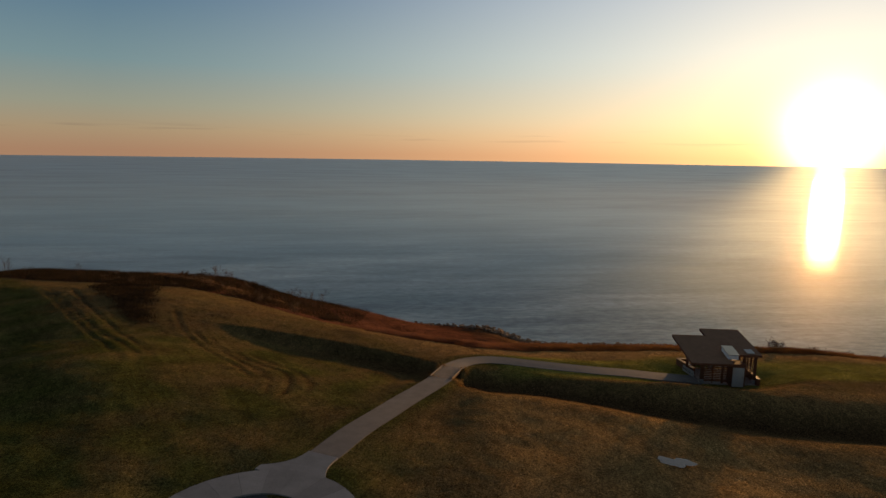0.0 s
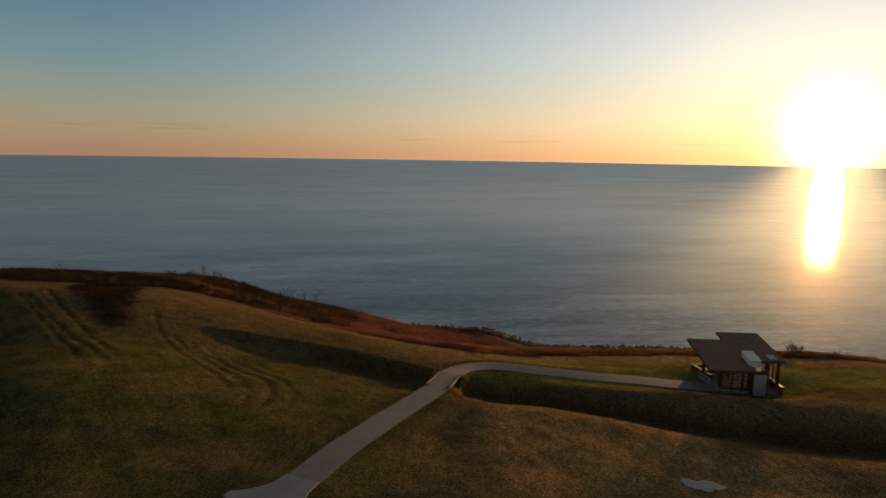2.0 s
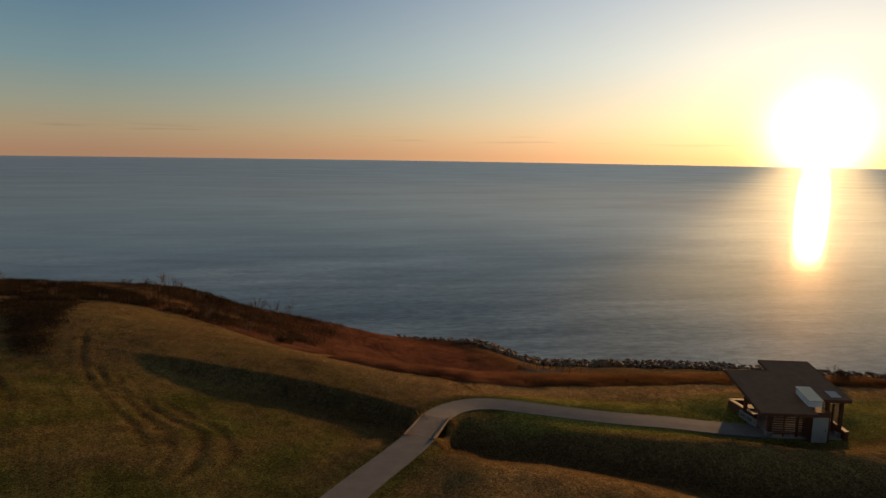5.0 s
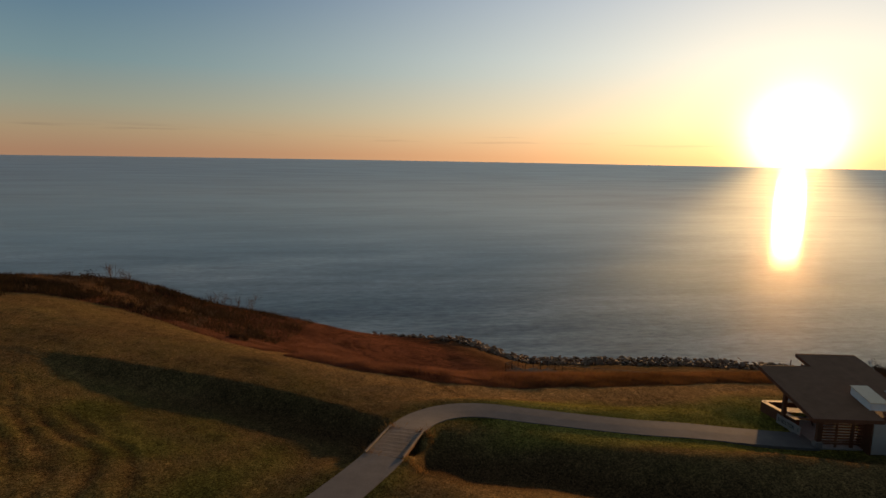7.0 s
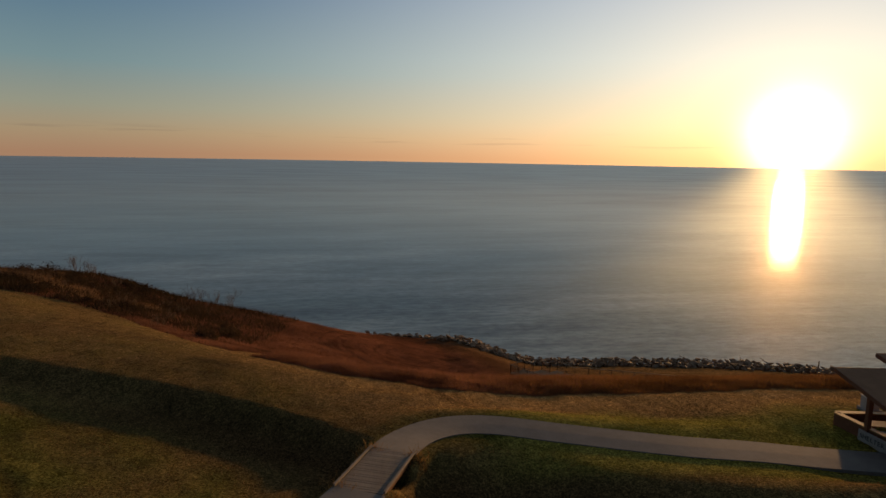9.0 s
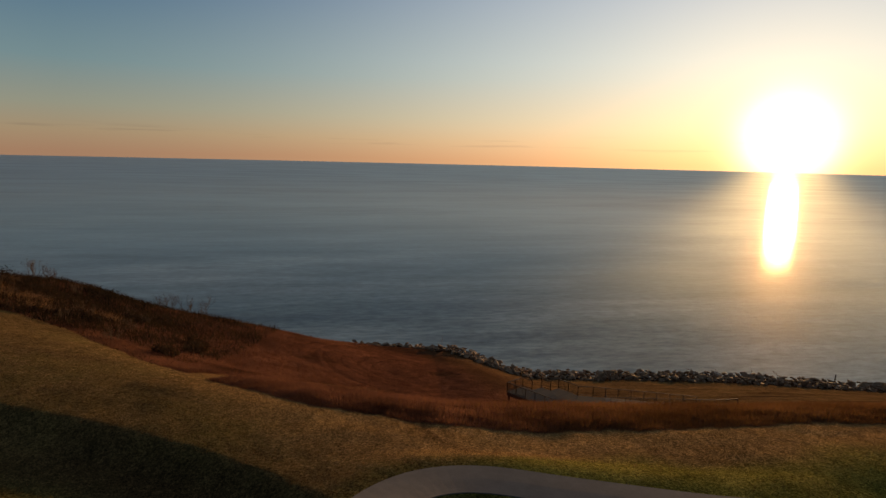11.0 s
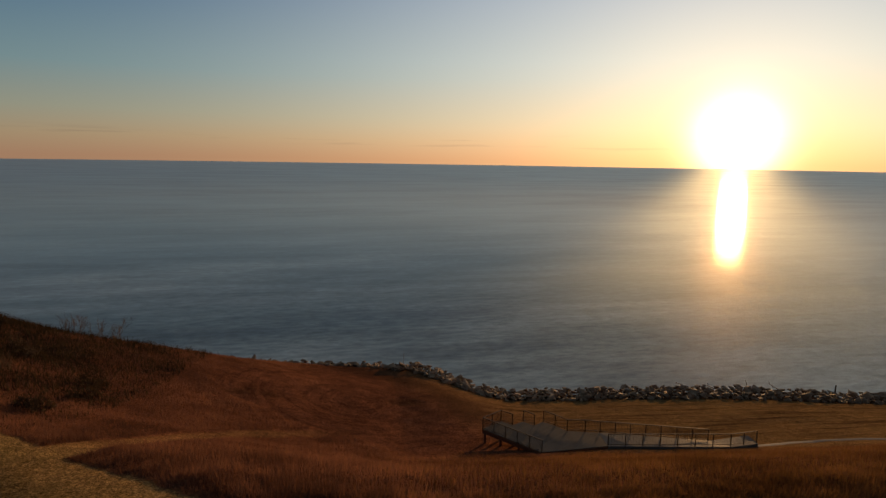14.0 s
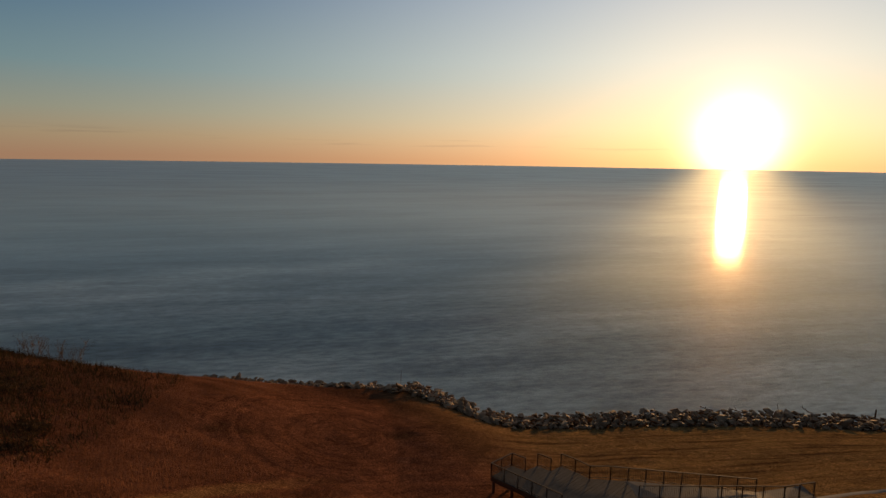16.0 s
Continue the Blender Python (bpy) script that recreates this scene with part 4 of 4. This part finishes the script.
for k, (x, y, high, stems) in enumerate(((-85, 119, 4.0, 8), (-72, 122, 2.6, 4), (-45, 123.5, 3.6, 7), (-41.5, 121.5, 2.8, 8), (-37, 119, 2.3, 8), (-30.5, 131, 3.2, 6), (-27, 128, 2.8, 5),
                                         (-24, 125.5, 3.0, 5), (-33, 133, 3.0, 6), (-81, 120, 1.8, 3), (45.2, 79.5, 1.9, 18), (47.0, 80.5, 1.3, 12), (51.5, 81, 1.0, 9), (54, 82, 0.8, 8), (57.5, 82.5, 0.95, 9), (60, 82.5, 0.7, 8), (62.5, 82.5, 0.85, 8), (64.5, 82, 0.7, 7), (49.2, 82, 0.7, 7), (43.4, 80.2, 0.9, 9))):
    bare_shrub(x, y, high, stems, 40 + k, "leafless brown shrub standing on the bluff edge" if x < 0 else "leafless brown shrub on the grassy lake slope")

r = random.Random(77)
for k in range(26):
    x = r.uniform(-66, -22)
    y = float(np.interp(x, EDGE[:, 0], EDGE[:, 1])) + r.uniform(1.5, 16)
    bare_shrub(x, y, r.uniform(0.9, 1.6), 9, 90 + k, "low tangled brown thicket on the crest of the bluff")

LEAVES = blades("dark_leaves", (0.016, 0.011, 0.007), (0.060, 0.038, 0.020), 0.6)


def leafy_bush(x, y, wide, high, seed, label):
    """A low bush: a few stems and many small leaves in uneven clumps."""
    r = np.random.RandomState(seed)
    thing = new("bush")
    tagged(thing, label, "bush", "bushes on the bluff slope")
    base = Vector((x, y, at_ground(x, y) - 0.05))
    bm = bmesh.new()
    clumps = []
    for k in range(16):
        a, q = r.uniform(0, math.tau), wide * 0.85 * math.sqrt(r.uniform(0, 1))
        ex, ey = x + q * math.cos(a), y + q * math.sin(a)
        tip = Vector((ex, ey, at_ground(ex, ey) + high * r.uniform(0.2, 0.75) * (1 - 0.75 * (q / wide) ** 2)))
        branch_tube(bm, base, tip, 0.03, 0.01)
        clumps.append((tip, r.uniform(0.25, 0.45) * wide * 0.6))
    part("stems", bm, BARK, thing)
    vs, fs = [], []
    for tip, rad in clumps:
        for k in range(55):
            v = r.normal(0, 0.5, 3) * (rad, rad, min(rad, high * 0.45)) + np.array(tip)
            v[2] = max(v[2], float(base.z) - 0.6)
            e, f = r.normal(0, 0.07, 3), r.normal(0, 0.07, 3)
            i = len(vs)
            vs += [v, v + e, v + e + f, v + f]
            fs.append((i, i + 1, i + 2, i + 3))
    me = bpy.data.meshes.new("foliage")
    me.from_pydata([tuple(v) for v in vs], [], fs)
    me.materials.append(LEAVES)
    fo = new("foliage", me)
    fo.parent = thing


for k, (x, y, wide, high) in enumerate(((-24.4, 116, 4.2, 1.5), (-26.5, 114.2, 3.0, 1.2), (-17.8, 106, 1.8, 0.9), (-16.3, 101.5, 2.2, 1.0), 
                                        (-16.5, 94.7, 1.8, 1.1), (-34.3, 112.5, 3.4, 1.3), (-37.5, 112.9, 3.2, 1.4), (-30, 106, 2.6, 1.1), (-41.5, 116, 3.4, 1.5), (-46, 119, 3.6, 1.6),
                                        (-33.2, 102.6, 2.4, 1.1), (-38.2, 104.4, 2.4, 1.1), (-51, 121, 3.2, 1.3), (-36, 122.6, 2.6, 1.1))):
    leafy_bush(x, y, wide, high, 300 + k, "low dark leafy bush in the reddish grass")


def stake(x, y, high, wide, lean_, label):
    z = max(at_ground(x, y), 0) + 0.1
    bm = bmesh.new()
    p, rad = Vector((x, y, z)), wide / 2
    for k in range(4):
        q = p + Vector((lean_ * high / 4 + 0.02 * (k % 2), 0, high / 4))
        branch_tube(bm, p, q, rad, rad * 0.88)
        p, rad = q, rad * 0.88
    tagged(part("stake", bm, DRIFT if wide < 0.1 else BARK), label, "stake", "stakes on the rock bank")


stake(9.6, 144.2, 2.6, 0.08, 0.02, "thin grey stake standing among the shore boulders")
stake(69.4, 130.2, 1.7, 0.30, 0.03, "dark weathered stump standing on the boulders")
stake(57.4, 131.4, 2.0, 0.09, -0.35, "leaning grey stick wedged among the boulders")

# ---- puddle ----
pm = bmesh.new()
ring = []
for k in range(44):
    a = k / 44 * math.tau
    r = 0.85 + 0.22 * math.sin(2 * a + 1) + 0.14 * math.sin(3 * a) + 0.09 * math.sin(5 * a + 2) + 0.05 * math.sin(11 * a)
    ring.append(pm.verts.new((18.7 + 1.2 * r * math.cos(a), 41.9 + 0.95 * r * math.sin(a) - 0.35 * r * math.cos(a), 0)))
zp = max(at_ground(v.co.x, v.co.y) for v in ring) + 0.01
for v in ring:
    v.co.z = zp
pm.faces.new(ring)
PUDDLE = surface("puddle_water", (0.03, 0.028, 0.026), (0.06, 0.055, 0.05), 3, 0.2, 0.05, 0.002)
tagged(part("puddle", pm, PUDDLE), "shallow rain puddle mirroring the pale sky", "puddle", kind="structure")


# ---- grasses ----
def blade_field(name, x, y, high, width, lean, material, label, count=1):
    """Many thin blades, joined into one mesh."""
    n = len(x)
    g = np.random.RandomState(len(name) * 7 + n % 97)
    i, j = np.clip(np.searchsorted(GX, x) - 1, 0, nx - 2), np.clip(np.searchsorted(GY, y) - 1, 0, ny - 2)
    u, v = (x - GX[i]) / (GX[i + 1] - GX[i]), (y - GY[j]) / (GY[j + 1] - GY[j])
    z = (ZZ[j, i] * (1 - u) + ZZ[j, i + 1] * u) * (1 - v) + (ZZ[j + 1, i] * (1 - u) + ZZ[j + 1, i + 1] * u) * v
    a = g.uniform(0, math.tau, n)
    tip = g.normal(0, 1, (n, 2)) * (lean * high)[:, None]
    dx, dy = np.cos(a) * width / 2, np.sin(a) * width / 2
    v = np.empty((n, 3, 3))
    v[:, 0] = np.stack((x - dx, y - dy, z - 0.05), -1)
    v[:, 1] = np.stack((x + dx, y + dy, z - 0.05), -1)
    v[:, 2] = np.stack((x + tip[:, 0], y + tip[:, 1], z + high), -1)
    me = bpy.data.meshes.new(name)
    me.vertices.add(n * 3)
    me.vertices.foreach_set("co", v.reshape(-1))
    me.loops.add(n * 3)
    me.loops.foreach_set("vertex_index", np.arange(n * 3, dtype=np.int32))
    me.polygons.add(n)
    me.polygons.foreach_set("loop_start", np.arange(0, n * 3, 3, dtype=np.int32))
    me.update(calc_edges=True)
    me.materials.append(material)
    return tagged(new(name, me), label, "grass", kind="stuff")


g = np.random.RandomState(11)
n = 1150000
x, y = g.uniform(-80, 100, n), g.uniform(76, 146, n)
keep = g.uniform(0, 1, n) < tall_grass(x, y) * (1 - 0.75 * (1 - ease(x, -46, -32)))
# a denser front where the standing grass meets the mown meadow
fx = g.uniform(-30, 70, 110000)
fy = np.interp(fx, EDGE[:, 0], EDGE[:, 1]) + 4.5 * g.uniform(0, 1, len(fx)) ** 1.5
front = g.uniform(0, 1, len(fx)) < tall_grass(fx, fy)
x, y = np.concatenate((x[keep], fx[front])), np.concatenate((y[keep], fy[front]))
clump = 0.8 + 0.25 * np.sin(x * 1.1 + 2 * np.sin(y * 0.8)) * np.sin(y * 1.3 + 2 * np.sin(x * 0.6))
belt = np.interp(x, (-40, -14, -8, 20, 110), (0.45, 0.45, 0.6, 0.5, 0.5)) * np.interp(y, (82, 92, 118, 140), (1.15, 0.8, 0.65, 0.5))
high = g.uniform(0.45, 1.2, len(x)) * clump * belt * (0.25 + 0.75 * tall_grass(x, y)) * (0.4 + 0.6 * ease(y - np.interp(x, EDGE[:, 0], EDGE[:, 1]), 0, 2.6))
GOLDGRASS = blades("golden_grass", (0.060, 0.030, 0.012), (0.190, 0.098, 0.038), thin=0.42)
gold = g.uniform(0, 1, len(x)) < ease(x, 2, 22) * 0.9
for pick, mat_, name, label in ((~gold, REDGRASS, "prairie_grass", "tall reddish dry prairie grass on the lake slope"), (gold, GOLDGRASS, "golden_grass", "tall golden-brown dry grass above the lake terrace")):
    u = x[pick]
    blade_field(name, u, y[pick], high[pick], g.uniform(0.014, 0.042, len(u)), g.uniform(0.08, 0.3, len(u)), mat_, label)

n = 460000
x, y = g.uniform(-62, 62, n), g.uniform(36, 86, n)
d, _ = line_distance(x, y, ROUTE[::5])
keep = (tall_grass(x, y) < 0.3) & (d > 1.35) & (np.abs(x - 3) < (y + 14) * 0.78) & ~((x > 25.5) & (x < 35) & (y > 60) & (y < 69))
x, y = x[keep], y[keep]
lush = g.uniform(0, 1, len(x)) < lush_and_dim(x, y, d[keep])
GREENLAWN = blades("green_lawn", (0.042, 0.046, 0.010), (0.105, 0.098, 0.024))
for pick, mat_, name, label, top in ((~lush, LAWN, "meadow_grass", "short mown olive and straw-coloured meadow grass", 0.085), (lush, GREENLAWN, "lawn_grass", "short green lawn grass beside the footpath", 0.035)):
    u, v = x[pick], y[pick]
    blade_field(name, u, v, g.uniform(0.015, top, len(u)), g.uniform(0.02, 0.06, len(u)), g.uniform(0.5, 1.6, len(u)), mat_, label)

# dark scrub on the crest of the bluff
n = 240000
x, y = g.uniform(-90, -14, n), g.uniform(70, 138, n)
tongue, ta = line_distance(x, y, TONGUE)
crest = ease(y - np.interp(x, EDGE[:, 0], EDGE[:, 1]), -1, 1) * (1 - ease(y, 124, 134)) * (1 - 0.6 * ease(x, -36, -16)) * (1 - ease(x, -15, -6))
want = np.maximum(crest * (0.6 + 0.4 * lump(x, y, 4, 6)), 1 - ease(tongue - 3.5 * ta + 0.8 * lump(x, y, 2, 5), 0.0, 2.4))
keep = g.uniform(0, 1, n) < want
x, y = x[keep], y[keep]
SCRUB = blades("dark_scrub", (0.0110, 0.0090, 0.0055), (0.0480, 0.0310, 0.0155))
blade_field("scrub", x, y, g.uniform(0.2, 0.8, len(x)) * np.where(y > 99, 1.0, 0.4), g.uniform(0.04, 0.14, len(x)), g.uniform(0.2, 0.6, len(x)), SCRUB, "dark brown low scrub along the bluff top")

# pale dry clumps among the scrub
cx_ = np.repeat((-50.1, -46.4, -41.8, -38.7, -44.2, -53.5, -36.4, -33.0, -28.6), 420)
cy_ = np.repeat((116.8, 114.3, 110.7, 107.2, 117.4, 119.0, 109.6, 104.8, 108.4), 420)
x, y = cx_ + g.normal(0, 0.9, len(cx_)), cy_ + g.normal(0, 0.7, len(cx_))
TANGRASS = blades("tan_grass", (0.085, 0.050, 0.028), (0.26, 0.150, 0.080), thin=0.45)
blade_field("dry_clump", x, y, g.uniform(0.35, 1.0, len(x)), g.uniform(0.03, 0.08, len(x)), g.uniform(0.2, 0.6, len(x)), TANGRASS, "pale tan clumps of dry grass on the bluff top")

# cut reddish grass on the terrace and the lower slope
n = 9000
x, y = g.uniform(-24, 70, n), g.uniform(88, 146, n)
d, _ = line_distance(x, y, far_walk[::6])
keep = (tall_grass(x, y) < 0.4) & (y < np.interp(x, ROCK_X, ROCK_Y)) & (y > np.interp(x, EDGE[:, 0], EDGE[:, 1]) + 4) & (d > 1.0) & ~((x > 14) & (x < 38) & (y > 99.5) & (y < 107.2))
x, y = x[keep], y[keep]
STUBBLE = blades("red_stubble", (0.0420, 0.0140, 0.0048), (0.1540, 0.0560, 0.0192), 0.12)
blade_field("cut_grass", x, y, g.uniform(0.015, 0.07, len(x)), g.uniform(0.03, 0.09, len(x)), g.uniform(0.6, 1.8, len(x)), STUBBLE, "short cut reddish grass on the lake terrace")

# straw left standing at the bridge ends
x = np.concatenate([g.normal(cx_, 0.35, 160) for cx_ in (0.9, 3.3, 1.6, 3.9)])
y = np.concatenate([g.normal(cy_, 0.35, 160) for cy_ in (59.6, 58.6, 63.3, 62.6)])
STRAW = blades("straw", (0.14, 0.08, 0.03), (0.36, 0.22, 0.09))
blade_field("straw_tuft", x, y, g.uniform(0.1, 0.45, len(x)), g.uniform(0.02, 0.05, len(x)), g.uniform(0.3, 0.9, len(x)), STRAW, "dry straw standing at the ends of the footbridge")

# utility box on the lawn behind the shelter
box = new("utility_box")
tagged(box, "pale grey utility cabinet standing on the lawn", "cabinet")
bx_, by_ = 32.4, 71.2
bz_ = at_ground(bx_, by_)
part("body", block(bx_, by_, bz_ + 0.42, 0.85, 0.6, 0.95, rz=-4, bevel=0.03), GREY, box)
part("lid", block(bx_, by_, bz_ + 0.92, 0.92, 0.67, 0.06, rz=-4, bevel=0.02), GREY, box)
part("plinth", block(bx_, by_, bz_ + 0.0, 1.05, 0.9, 0.3, rz=-4, bevel=0.02), CONCRETE, box)
